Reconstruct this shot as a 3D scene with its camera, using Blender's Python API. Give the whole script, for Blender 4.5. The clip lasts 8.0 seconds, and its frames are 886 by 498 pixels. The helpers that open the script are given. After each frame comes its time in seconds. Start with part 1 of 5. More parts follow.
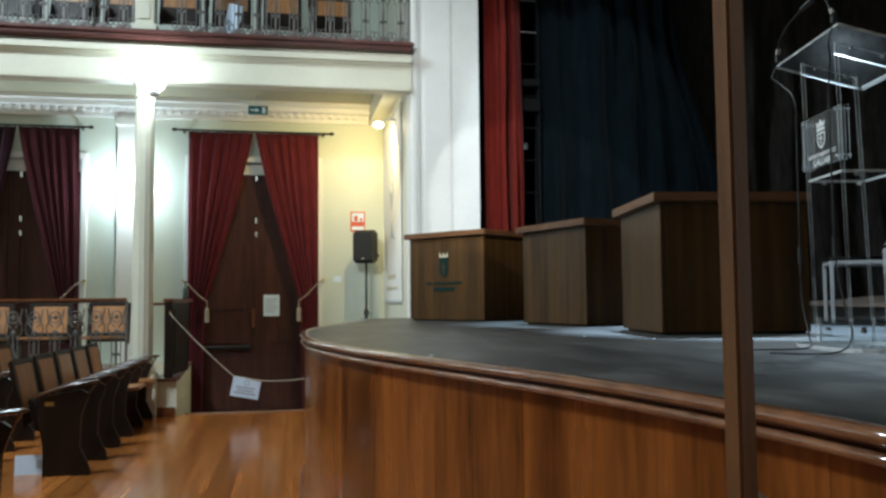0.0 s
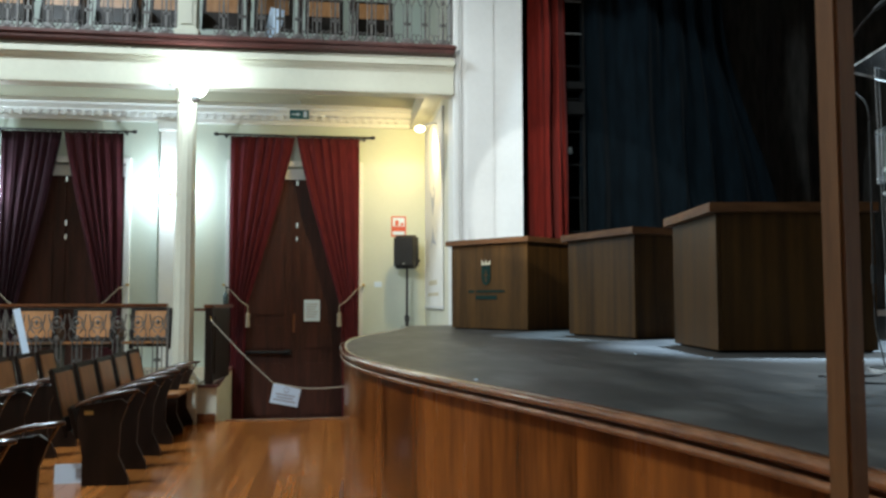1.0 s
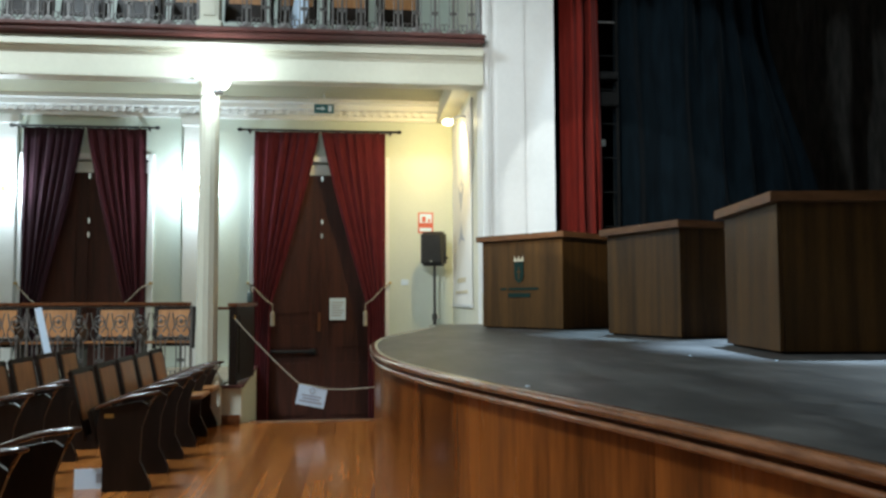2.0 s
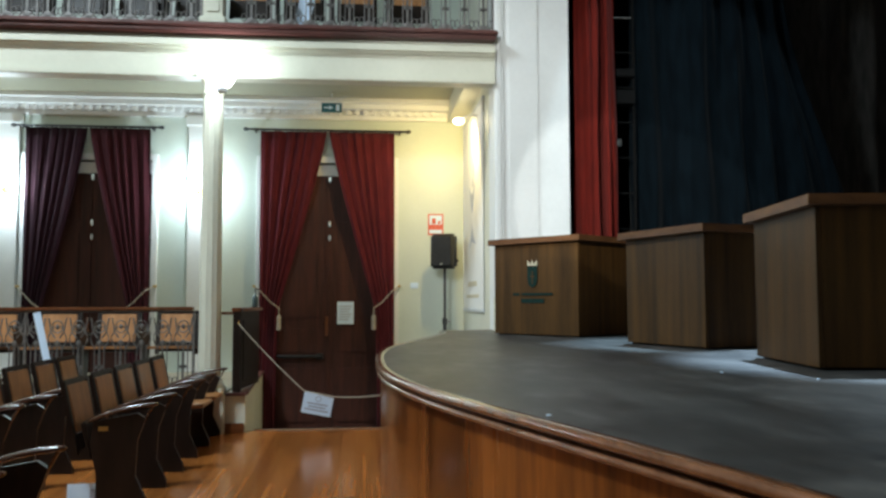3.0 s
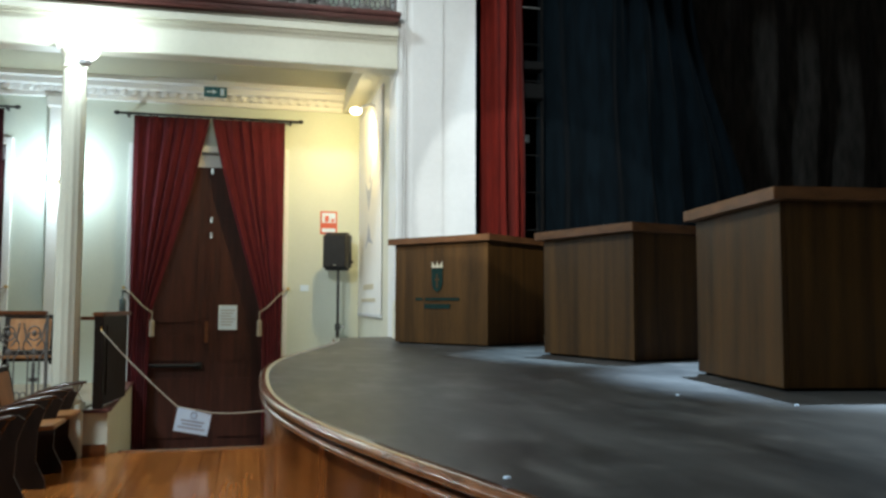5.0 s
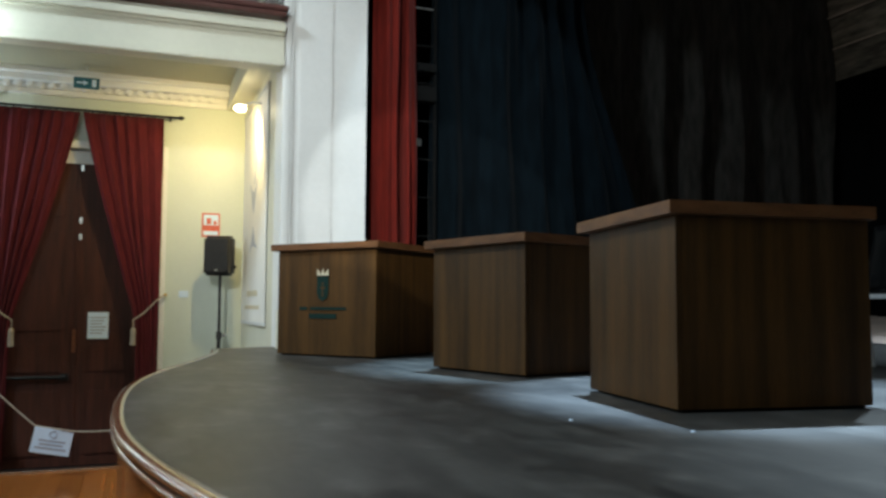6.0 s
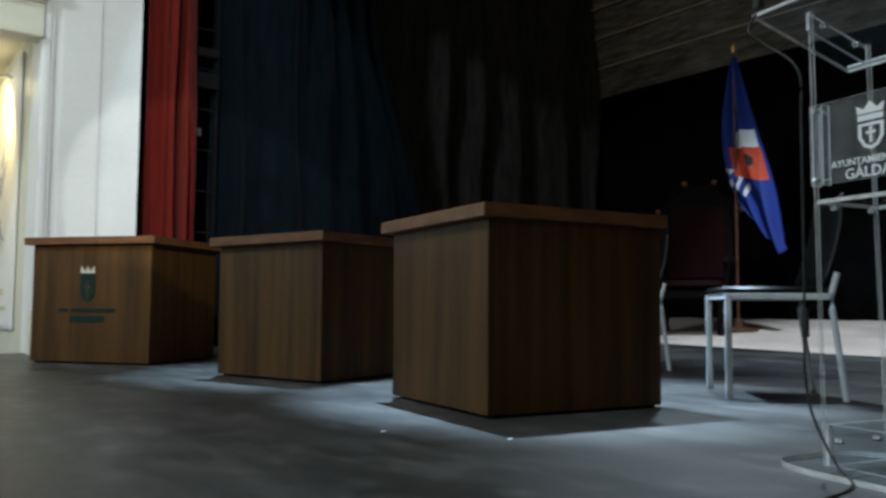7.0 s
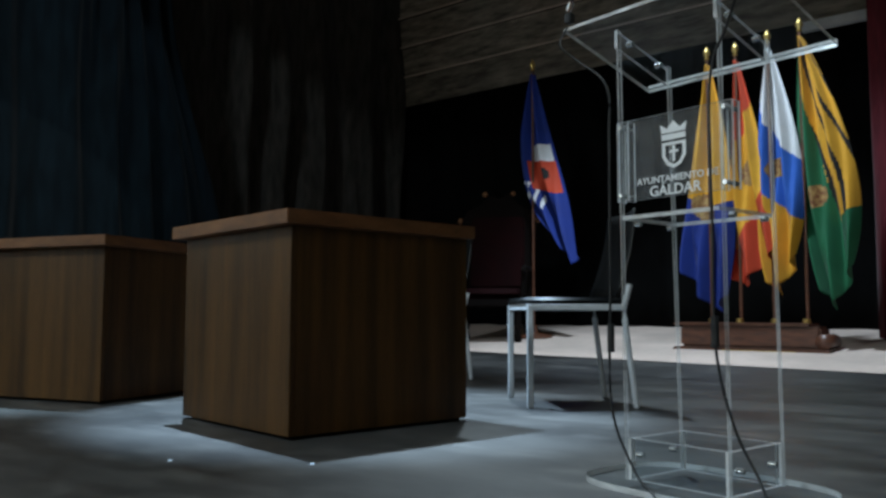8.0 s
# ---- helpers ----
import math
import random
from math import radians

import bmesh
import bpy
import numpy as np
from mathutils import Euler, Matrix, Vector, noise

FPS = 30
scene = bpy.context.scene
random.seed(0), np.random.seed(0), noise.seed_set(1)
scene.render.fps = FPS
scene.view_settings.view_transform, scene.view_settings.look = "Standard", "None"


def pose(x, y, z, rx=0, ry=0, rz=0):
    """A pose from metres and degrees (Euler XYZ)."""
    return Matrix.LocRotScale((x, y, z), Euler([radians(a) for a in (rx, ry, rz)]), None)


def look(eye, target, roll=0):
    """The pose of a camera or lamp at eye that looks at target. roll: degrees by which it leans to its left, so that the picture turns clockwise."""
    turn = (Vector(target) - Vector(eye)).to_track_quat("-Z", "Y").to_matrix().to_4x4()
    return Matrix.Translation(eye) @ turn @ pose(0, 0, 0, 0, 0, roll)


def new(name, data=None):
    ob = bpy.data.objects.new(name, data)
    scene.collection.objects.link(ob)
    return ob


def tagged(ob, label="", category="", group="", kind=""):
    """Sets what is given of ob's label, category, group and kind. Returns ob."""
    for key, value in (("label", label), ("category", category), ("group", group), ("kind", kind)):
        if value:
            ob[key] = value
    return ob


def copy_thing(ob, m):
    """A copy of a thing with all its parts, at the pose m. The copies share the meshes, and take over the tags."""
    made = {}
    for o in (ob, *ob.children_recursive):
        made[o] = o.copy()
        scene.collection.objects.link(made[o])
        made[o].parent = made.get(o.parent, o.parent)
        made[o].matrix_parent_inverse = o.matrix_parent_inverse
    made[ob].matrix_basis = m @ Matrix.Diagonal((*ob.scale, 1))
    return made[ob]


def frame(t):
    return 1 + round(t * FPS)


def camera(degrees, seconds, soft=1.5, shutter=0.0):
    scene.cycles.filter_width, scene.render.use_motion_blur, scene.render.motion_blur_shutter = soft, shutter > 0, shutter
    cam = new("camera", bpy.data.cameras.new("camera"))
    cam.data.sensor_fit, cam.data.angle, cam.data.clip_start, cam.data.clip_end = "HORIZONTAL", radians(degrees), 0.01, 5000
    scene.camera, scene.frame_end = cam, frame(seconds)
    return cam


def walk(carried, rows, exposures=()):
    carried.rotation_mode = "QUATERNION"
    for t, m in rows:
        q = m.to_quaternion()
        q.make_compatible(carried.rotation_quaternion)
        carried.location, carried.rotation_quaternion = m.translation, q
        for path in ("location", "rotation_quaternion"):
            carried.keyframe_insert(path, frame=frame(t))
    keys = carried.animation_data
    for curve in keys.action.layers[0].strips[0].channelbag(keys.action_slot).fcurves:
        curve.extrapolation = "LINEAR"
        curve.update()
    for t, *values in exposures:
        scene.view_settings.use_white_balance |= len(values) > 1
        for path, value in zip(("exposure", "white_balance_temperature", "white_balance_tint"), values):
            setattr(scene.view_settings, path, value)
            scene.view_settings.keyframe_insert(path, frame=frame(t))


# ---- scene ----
cam = camera(56.6, 8.0, soft=2.7, shutter=0.2)
PATH = [
    (0, (-0.905, -0.012, 1.199), (-0.533, 1.949, 1.323), -0.5),
    (0.5, (-0.849, 0.091, 1.253), (-0.53, 2.061, 1.377), -0.4),
    (1, (-0.893, 0.147, 1.264), (-0.618, 2.124, 1.392), -0.1),
    (1.5, (-0.943, 0.276, 1.269), (-0.696, 2.257, 1.394), -0.2),
    (2, (-0.927, 0.44, 1.262), (-0.707, 2.424, 1.386), -0.2),
    (3.5, (-0.883, 0.866, 1.325), (-0.69, 2.853, 1.45), -0.1),
    (4, (-0.872, 1.046, 1.321), (-0.616, 3.026, 1.449), 0.0),
    (5.5, (-0.876, 1.543, 1.34), (-0.308, 3.456, 1.476), 0.3),
    (6, (-0.768, 1.641, 1.382), (-0.064, 3.508, 1.521), 0.3),
    (6.5, (-0.715, 1.774, 1.402), (0.208, 3.544, 1.531), 0.1),
    (7, (-0.799, 1.871, 1.397), (0.386, 3.475, 1.538), 0.4),
    (7.5, (-0.763, 1.945, 1.406), (0.659, 3.343, 1.557), 0.3),
    (8, (-0.711, 1.984, 1.423), (0.82, 3.261, 1.58), 0.2),
]
walk(cam, [(t, look(eye, target, roll)) for t, eye, target, roll in PATH], exposures=[(0, 0.1), (4.0, 0.08), (5.5, 0.02), (6.0, -0.1), (6.5, -0.2), (7.5, -0.32), (8, -0.32)])

# ---- world, lights ----
scene.view_settings.exposure = 0.0
world = bpy.data.worlds.new("world")
scene.world = world
world.use_nodes = True
world.node_tree.nodes["Background"].inputs[0].default_value = (0.02, 0.022, 0.025, 1)
world.node_tree.nodes["Background"].inputs[1].default_value = 0.3


def lamp(name, kind, place, power, colour, size=0.1, target=None, spot=60, blend=0.4):
    data = bpy.data.lights.new(name, kind)
    data.energy, data.color = power, colour
    if kind == "AREA":
        data.shape, data.size = "DISK", size
    else:
        data.shadow_soft_size = size
    if kind == "SPOT":
        data.spot_size, data.spot_blend = radians(spot), blend
    ob = new(name, data)
    ob.matrix_world = look(place, target) if target else Matrix.Translation(place)
    return ob


COOL, STAGE_BLUE = (0.72, 0.91, 1.0), (0.52, 0.79, 1.0)
# globes on the columns of the side galleries
lamp("column_light", "POINT", (-2.27, 8.8, 3.49), 34, (0.74, 0.92, 1.0), 0.12)
lamp("column_light", "POINT", (-6.64, 8.9, 3.66), 60, (0.76, 0.92, 1.0), 0.09)
lamp("column_light", "POINT", (-2.36, 0.8, 3.66), 5, (1.0, 0.97, 0.9), 0.09)
lamp("column_light", "POINT", (-6.64, 0.8, 3.66), 6, (1.0, 0.97, 0.9), 0.09)
# sconces under the gallery
lamp("sconce_light", "POINT", (-3.035, 11.5, 2.8), 50, COOL, 0.07)
lamp("sconce_light", "POINT", (-5.47, 11.5, 2.8), 50, COOL, 0.07)
# warm lamp at the corner
lamp("corner_light", "SPOT", (0.22, 10.3, 3.42), 95, (1.0, 0.75, 0.3), 0.05, (0.1, 11.3, 2.3), 165, 0.5)
# stage work lights on the bars
WORK = [((2.1, 6.3, 6.75), (1.85, 4.6, 1.0)), ((4.6, 5.9, 6.85), (2.6, 3.0, 1.0)), ((4.6, 4.7, 6.85), (6.4, 4.9, 1.5)), ((2.9, 5.0, 7.9), (2.75, 9.4, 3.0)), ((2.0, 8.2, 6.75), (1.5, 6.4, 1.0))]
lamp("work_light", "SPOT", WORK[0][0], 6800, (0.54, 0.77, 1.0), 0.06, WORK[0][1], 25, 0.6)
lamp("work_light", "SPOT", WORK[4][0], 3000, STAGE_BLUE, 0.06, WORK[4][1], 22, 0.6)
lamp("work_light", "SPOT", WORK[1][0], 1600, (0.7, 0.88, 1.0), 0.12, WORK[1][1], 36, 0.6)
lamp("work_light", "SPOT", WORK[2][0], 1900, (0.66, 0.84, 1.0), 0.15, WORK[2][1], 56, 0.5)
lamp("work_light", "SPOT", WORK[3][0], 500, (0.7, 0.9, 1.0), 0.04, WORK[3][1], 32, 0.15)
# unseen lamps added on the opposite gallery to brighten the pier and first desk
FRONT = ((-2.6, 0.7, 4.42), (0.8, 8.8, 2.9))
lamp("added_front_light", "SPOT", FRONT[0], 1550, (0.95, 1.0, 0.98), 0.1, FRONT[1], 32, 0.9)
lamp("added_front_light", "SPOT", (-2.6, 0.72, 4.42), 950, (0.95, 1.0, 0.98), 0.03, (2.0, 9.2, 2.15), 14.5, 0.12)
# unseen ceiling lamp over the stalls, added as fill for the hall
lamp("unseen_fill_light", "AREA", (-5.5, 4.8, 8.3), 820, (0.75, 0.91, 1.0), 1.6, (-5.5, 4.8, 0))

# ---- materials ----
def mat(name, c1, c2=None, rough=0.5, metal=0.0, scale=6.0, stretch=(1, 1, 1), bump=0.1, fine=60.0, vary=0.0, sheen=0.0, coat=0.0, rough2=None, spread=(0.3, 0.7), spec=0.5):
    m = bpy.data.materials.new(name)
    m.use_nodes = True
    n, l = m.node_tree.nodes, m.node_tree.links
    b = n["Principled BSDF"]
    c2 = c2 or tuple(v * 0.8 for v in c1)
    tc = n.new("ShaderNodeTexCoord")
    mp = n.new("ShaderNodeMapping")
    mp.inputs["Scale"].default_value = stretch
    l.new(tc.outputs["Object"], mp.inputs["Vector"])
    vec = mp.outputs["Vector"]
    info = n.new("ShaderNodeObjectInfo")
    if vary:
        add = n.new("ShaderNodeVectorMath")
        add.operation = "ADD"
        sc = n.new("ShaderNodeVectorMath")
        sc.operation = "SCALE"
        cmb = n.new("ShaderNodeCombineXYZ")
        for i in range(3):
            l.new(info.outputs["Random"], cmb.inputs[i])
        l.new(cmb.outputs[0], sc.inputs[0])
        sc.inputs["Scale"].default_value = 37.0
        l.new(vec, add.inputs[0])
        l.new(sc.outputs[0], add.inputs[1])
        vec = add.outputs[0]
    n1 = n.new("ShaderNodeTexNoise")
    n1.inputs["Scale"].default_value, n1.inputs["Detail"].default_value = scale, 8
    n2 = n.new("ShaderNodeTexNoise")
    n2.inputs["Scale"].default_value, n2.inputs["Detail"].default_value = fine, 4
    l.new(vec, n1.inputs["Vector"])
    l.new(vec, n2.inputs["Vector"])
    mixf = n.new("ShaderNodeMath")
    mixf.operation = "MULTIPLY_ADD"
    l.new(n2.outputs["Fac"], mixf.inputs[0])
    mixf.inputs[1].default_value = 0.35
    sub = n.new("ShaderNodeMath")
    sub.operation = "MULTIPLY_ADD"
    l.new(n1.outputs["Fac"], sub.inputs[0])
    sub.inputs[1].default_value, sub.inputs[2].default_value = 1.0, -0.17
    l.new(sub.outputs[0], mixf.inputs[2])
    ramp = n.new("ShaderNodeValToRGB")
    ramp.color_ramp.elements[0].position, ramp.color_ramp.elements[1].position = spread
    ramp.color_ramp.elements[0].color, ramp.color_ramp.elements[1].color = (*c2, 1), (*c1, 1)
    l.new(mixf.outputs[0], ramp.inputs[0])
    col = ramp.outputs[0]
    if vary:
        hsv = n.new("ShaderNodeHueSaturation")
        mr = n.new("ShaderNodeMapRange")
        mr.inputs["To Min"].default_value, mr.inputs["To Max"].default_value = 1 - vary, 1 + vary
        l.new(info.outputs["Random"], mr.inputs["Value"])
        l.new(mr.outputs[0], hsv.inputs["Value"])
        l.new(col, hsv.inputs["Color"])
        col = hsv.outputs[0]
    l.new(col, b.inputs["Base Color"])
    r2 = n.new("ShaderNodeMapRange")
    r2.inputs["To Min"].default_value, r2.inputs["To Max"].default_value = rough, (rough2 if rough2 is not None else min(1, rough + 0.15))
    l.new(n1.outputs["Fac"], r2.inputs["Value"])
    l.new(r2.outputs[0], b.inputs["Roughness"])
    b.inputs["Metallic"].default_value = metal
    b.inputs["Specular IOR Level"].default_value = spec
    b.inputs["Sheen Weight"].default_value = sheen
    b.inputs["Coat Weight"].default_value = coat
    b.inputs["Coat Roughness"].default_value = 0.12
    if bump:
        bp = n.new("ShaderNodeBump")
        bp.inputs["Strength"].default_value, bp.inputs["Distance"].default_value = bump, 0.01
        l.new(mixf.outputs[0], bp.inputs["Height"])
        l.new(bp.outputs[0], b.inputs["Normal"])
    return m


def glow(name, colour, strength):
    m = bpy.data.materials.new(name)
    m.use_nodes = True
    b = m.node_tree.nodes["Principled BSDF"]
    b.inputs["Base Color"].default_value = (0.9, 0.9, 0.88, 1)
    b.inputs["Emission Color"].default_value = (*colour, 1)
    b.inputs["Emission Strength"].default_value = strength
    return m


def acrylic(name, cloud, shine=0.012):
    """Clear sheet: see-through with a gloss; cloud is milky white standing in for caught light."""
    m = bpy.data.materials.new(name)
    m.use_nodes = True
    n, l = m.node_tree.nodes, m.node_tree.links
    n.remove(n["Principled BSDF"])
    clear, gloss, mix = n.new("ShaderNodeBsdfTransparent"), n.new("ShaderNodeBsdfGlossy"), n.new("ShaderNodeMixShader")
    clear.inputs[0].default_value = (0.95, 0.97, 0.98, 1)
    gloss.inputs["Roughness"].default_value = 0.015
    mix.inputs[0].default_value = shine
    l.new(clear.outputs[0], mix.inputs[1])
    l.new(gloss.outputs[0], mix.inputs[2])
    out = mix.outputs[0]
    if cloud:
        milk, both = n.new("ShaderNodeBsdfPrincipled"), n.new("ShaderNodeMixShader")
        milk.inputs["Base Color"].default_value = (0.96, 0.98, 1.0, 1)
        milk.inputs["Roughness"].default_value = 0.25
        milk.inputs["Transmission Weight"].default_value = 0.2
        noise_tex = n.new("ShaderNodeTexNoise")
        noise_tex.inputs["Scale"].default_value = 9.0
        rng_map = n.new("ShaderNodeMapRange")
        rng_map.inputs["From Min"].default_value, rng_map.inputs["From Max"].default_value = 0.3, 0.7
        rng_map.inputs["To Min"].default_value, rng_map.inputs["To Max"].default_value = cloud * 0.55, min(1, cloud * 1.3)
        l.new(noise_tex.outputs["Fac"], rng_map.inputs["Value"])
        l.new(rng_map.outputs[0], both.inputs[0])
        l.new(out, both.inputs[1])
        l.new(milk.outputs[0], both.inputs[2])
        out = both.outputs[0]
    l.new(out, n["Material Output"].inputs[0])
    return m


M = {}
M["wall"] = mat("painted_wall", (0.6, 0.66, 0.59), (0.53, 0.59, 0.53), 0.35, scale=1.2, fine=30, bump=0.05)
M["cream"] = mat("cream_paint", (0.7, 0.69, 0.57), (0.62, 0.61, 0.5), 0.4, scale=1.5, fine=25, bump=0.05)
M["white"] = mat("white_paint", (0.82, 0.83, 0.82), (0.74, 0.75, 0.74), 0.45, scale=1.3, fine=25, bump=0.05)
# Soffit colour lowered and yellowed to stand in for dim warm light.
M["soffit"] = mat("dimmed_soffit_paint", (0.38, 0.37, 0.27), (0.33, 0.32, 0.235), 0.5, scale=1.0, fine=20, bump=0.03)
M["red_trim"] = mat("red_brown_paint", (0.13, 0.045, 0.038), (0.08, 0.028, 0.024), 0.35, scale=5, fine=40)
M["floor_wood"] = mat("varnished_floor", (0.39, 0.132, 0.028), (0.25, 0.078, 0.017), 0.14, scale=3, stretch=(9, 0.22, 9), fine=14, bump=0.04, vary=0.3, coat=0.3)
M["stage_wood"] = mat("stage_front_wood", (0.31, 0.09, 0.016), (0.085, 0.022, 0.0045), 0.18, scale=2.6, stretch=(2.6, 2.6, 0.3), fine=18, bump=0.05, vary=0.2, coat=0.4)
M["mould_wood"] = mat("moulding_wood", (0.19, 0.06, 0.018), (0.095, 0.03, 0.01), 0.24, scale=3, stretch=(6, 1, 6), fine=30, bump=0.05, coat=0.3)
M["nosing_wood"] = mat("worn_nosing_wood", (0.27, 0.105, 0.042), (0.12, 0.042, 0.016), 0.16, scale=7, stretch=(4, 1, 4), fine=40, bump=0.04, coat=1.0)
M["stage_floor"] = mat("black_stage_floor", (0.05, 0.049, 0.047), (0.008, 0.008, 0.008), 0.33, spread=(0.3, 0.68), scale=1.3, stretch=(2.4, 0.8, 1), fine=12, bump=0.06, rough2=0.6, spec=0.62)
M["rear_floor"] = mat("pale_rear_floor", (0.66, 0.53, 0.46), (0.46, 0.37, 0.32), 0.5, scale=1.5, fine=18, bump=0.04)
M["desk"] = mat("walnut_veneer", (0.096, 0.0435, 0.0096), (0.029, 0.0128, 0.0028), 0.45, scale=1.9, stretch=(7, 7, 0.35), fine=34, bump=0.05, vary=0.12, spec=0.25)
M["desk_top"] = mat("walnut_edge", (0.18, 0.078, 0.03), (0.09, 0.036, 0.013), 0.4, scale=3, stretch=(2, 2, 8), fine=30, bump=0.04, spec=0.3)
M["dark_wood"] = mat("dark_stained_wood", (0.017, 0.0085, 0.0055), (0.007, 0.004, 0.003), 0.32, scale=4, stretch=(5, 5, 1), fine=30, bump=0.08, coat=0.05, spec=0.3)
M["seat_wood"] = mat("seat_plywood", (0.47, 0.22, 0.085), (0.32, 0.135, 0.045), 0.3, scale=3, stretch=(6, 6, 1), fine=25, bump=0.04, vary=0.12, coat=0.2)
M["arm_wood"] = mat("armrest_wood", (0.07, 0.026, 0.013), (0.03, 0.012, 0.007), 0.15, scale=5, stretch=(1, 6, 6), fine=25, bump=0.04, coat=0.6)
M["door_wood"] = mat("door_wood", (0.072, 0.021, 0.013), (0.032, 0.01, 0.007), 0.5, scale=2.5, stretch=(7, 7, 0.7), fine=24, bump=0.05, spec=0.3)
M["post_wood"] = mat("post_wood", (0.2, 0.09, 0.036), (0.1, 0.042, 0.017), 0.25, scale=3, stretch=(9, 9, 0.7), fine=28, bump=0.05)
M["curtain"] = mat("wine_velvet", (0.1, 0.0125, 0.018), (0.062, 0.008, 0.0115), 0.85, scale=5, stretch=(6, 6, 1), fine=120, bump=0.1, sheen=0.06, spec=0.15)
# Second door's curtains: shaded left half and lit right half of one cloth.
M["plum_curtain"] = mat("shaded_plum_velvet", (0.028, 0.007, 0.014), (0.017, 0.0045, 0.009), 0.8, scale=5, stretch=(6, 6, 1), fine=120, bump=0.1, sheen=0.06, spec=0.15)
M["lit_plum"] = mat("lit_plum_velvet", (0.06, 0.011, 0.017), (0.038, 0.007, 0.011), 0.8, scale=5, stretch=(6, 6, 1), fine=120, bump=0.1, sheen=0.06, spec=0.15)
M["stage_red"] = mat("red_velvet", (0.15, 0.0105, 0.0055), (0.095, 0.007, 0.004), 0.75, scale=4, stretch=(6, 6, 1), fine=120, bump=0.1, sheen=0.06, spec=0.15)
M["black_cloth"] = mat("black_serge", (0.046, 0.041, 0.037), (0.019, 0.017, 0.0155), 0.9, scale=3, stretch=(5, 5, 1), fine=110, bump=0.1, sheen=0.02, spec=0.1)
M["back_cloth"] = mat("black_velvet", (0.004, 0.004, 0.004), (0.002, 0.002, 0.002), 0.9, scale=3, fine=110, bump=0.1, spec=0.05)
M["navy_cloth"] = mat("navy_serge", (0.0036, 0.008, 0.0115), (0.0014, 0.0033, 0.005), 0.9, scale=3, stretch=(5, 5, 1), fine=110, bump=0.1, sheen=0.03, spec=0.08)
M["black_paint"] = mat("black_wall_paint", (0.009, 0.009, 0.009), (0.004, 0.004, 0.004), 0.85, scale=2, fine=25, bump=0.08, spec=0.15)
M["plank_dark"] = mat("dark_boards", (0.36, 0.32, 0.27), (0.075, 0.066, 0.055), 0.6, scale=3.2, stretch=(4, 0.8, 4), fine=12, bump=0.2, vary=0.25)
M["iron"] = mat("wrought_iron", (0.2, 0.185, 0.175), (0.1, 0.093, 0.088), 0.45, metal=0.35, scale=20, fine=90, bump=0.1)
M["black_metal"] = mat("black_metal", (0.02, 0.02, 0.022), (0.012, 0.012, 0.013), 0.4, metal=0.3, scale=15, fine=90, bump=0.05)
M["white_metal"] = mat("white_coated_metal", (0.62, 0.65, 0.68), (0.52, 0.55, 0.58), 0.3, scale=12, fine=60, bump=0.03)
M["black_plastic"] = mat("black_plastic", (0.02, 0.021, 0.023), (0.013, 0.014, 0.015), 0.45, scale=20, fine=200, bump=0.1)
M["gloss_black"] = mat("glossy_black_shell", (0.003, 0.0033, 0.0036), (0.002, 0.0023, 0.0026), 0.32, scale=8, fine=60, bump=0.02, spec=0.45)
M["brass"] = mat("brass", (0.65, 0.45, 0.16), (0.5, 0.33, 0.1), 0.3, metal=0.9, scale=20, fine=80, bump=0.05)
M["chrome"] = mat("chrome", (0.75, 0.76, 0.78), (0.65, 0.66, 0.68), 0.15, metal=1.0, scale=20, fine=80, bump=0.02)
M["paper"] = mat("paper", (0.68, 0.82, 0.98), (0.63, 0.77, 0.94), 0.7, scale=8, fine=60, bump=0.03)
M["ink"] = mat("grey_ink", (0.42, 0.47, 0.56), (0.36, 0.4, 0.5), 0.7, scale=30, fine=60, bump=0.0)
M["banner"] = mat("banner_fabric", (0.78, 0.78, 0.76), (0.72, 0.72, 0.7), 0.65, scale=2, fine=90, bump=0.04)
M["sign_red"] = mat("sign_red", (0.62, 0.11, 0.06), (0.55, 0.09, 0.05), 0.4, scale=10, fine=50, bump=0.0)
M["green_print"] = mat("dark_green_print", (0.011, 0.032, 0.026), (0.008, 0.022, 0.019), 0.7, scale=25, fine=80, bump=0.0, spec=0.1)
M["pale_print"] = mat("pale_print", (0.62, 0.55, 0.4), (0.5, 0.45, 0.33), 0.45, scale=25, fine=80, bump=0.0)
M["rope"] = mat("twisted_rope", (0.42, 0.36, 0.29), (0.27, 0.23, 0.18), 0.8, scale=40, fine=160, bump=0.2)
# Armchair cloth and wood darkened in colour, for the shade it stands in.
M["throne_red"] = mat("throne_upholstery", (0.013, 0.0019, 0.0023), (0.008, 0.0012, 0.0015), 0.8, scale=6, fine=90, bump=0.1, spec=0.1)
M["throne_wood"] = mat("shaded_throne_wood", (0.005, 0.0025, 0.002), (0.0025, 0.0015, 0.0012), 0.8, scale=4, fine=30, bump=0.08, spec=0.1)
M["etched"] = mat("etched_white", (0.85, 0.87, 0.88), (0.78, 0.8, 0.82), 0.6, scale=30, fine=80, bump=0.0)
M["log_wood"] = mat("varnished_log_wood", (0.12, 0.04, 0.018), (0.05, 0.017, 0.008), 0.4, scale=6, stretch=(5, 1, 5), fine=30, bump=0.06, coat=0.4)
M["bottle"] = mat("bottle_plastic", (0.06, 0.09, 0.09), (0.04, 0.06, 0.06), 0.25, scale=10, fine=60, bump=0.0)
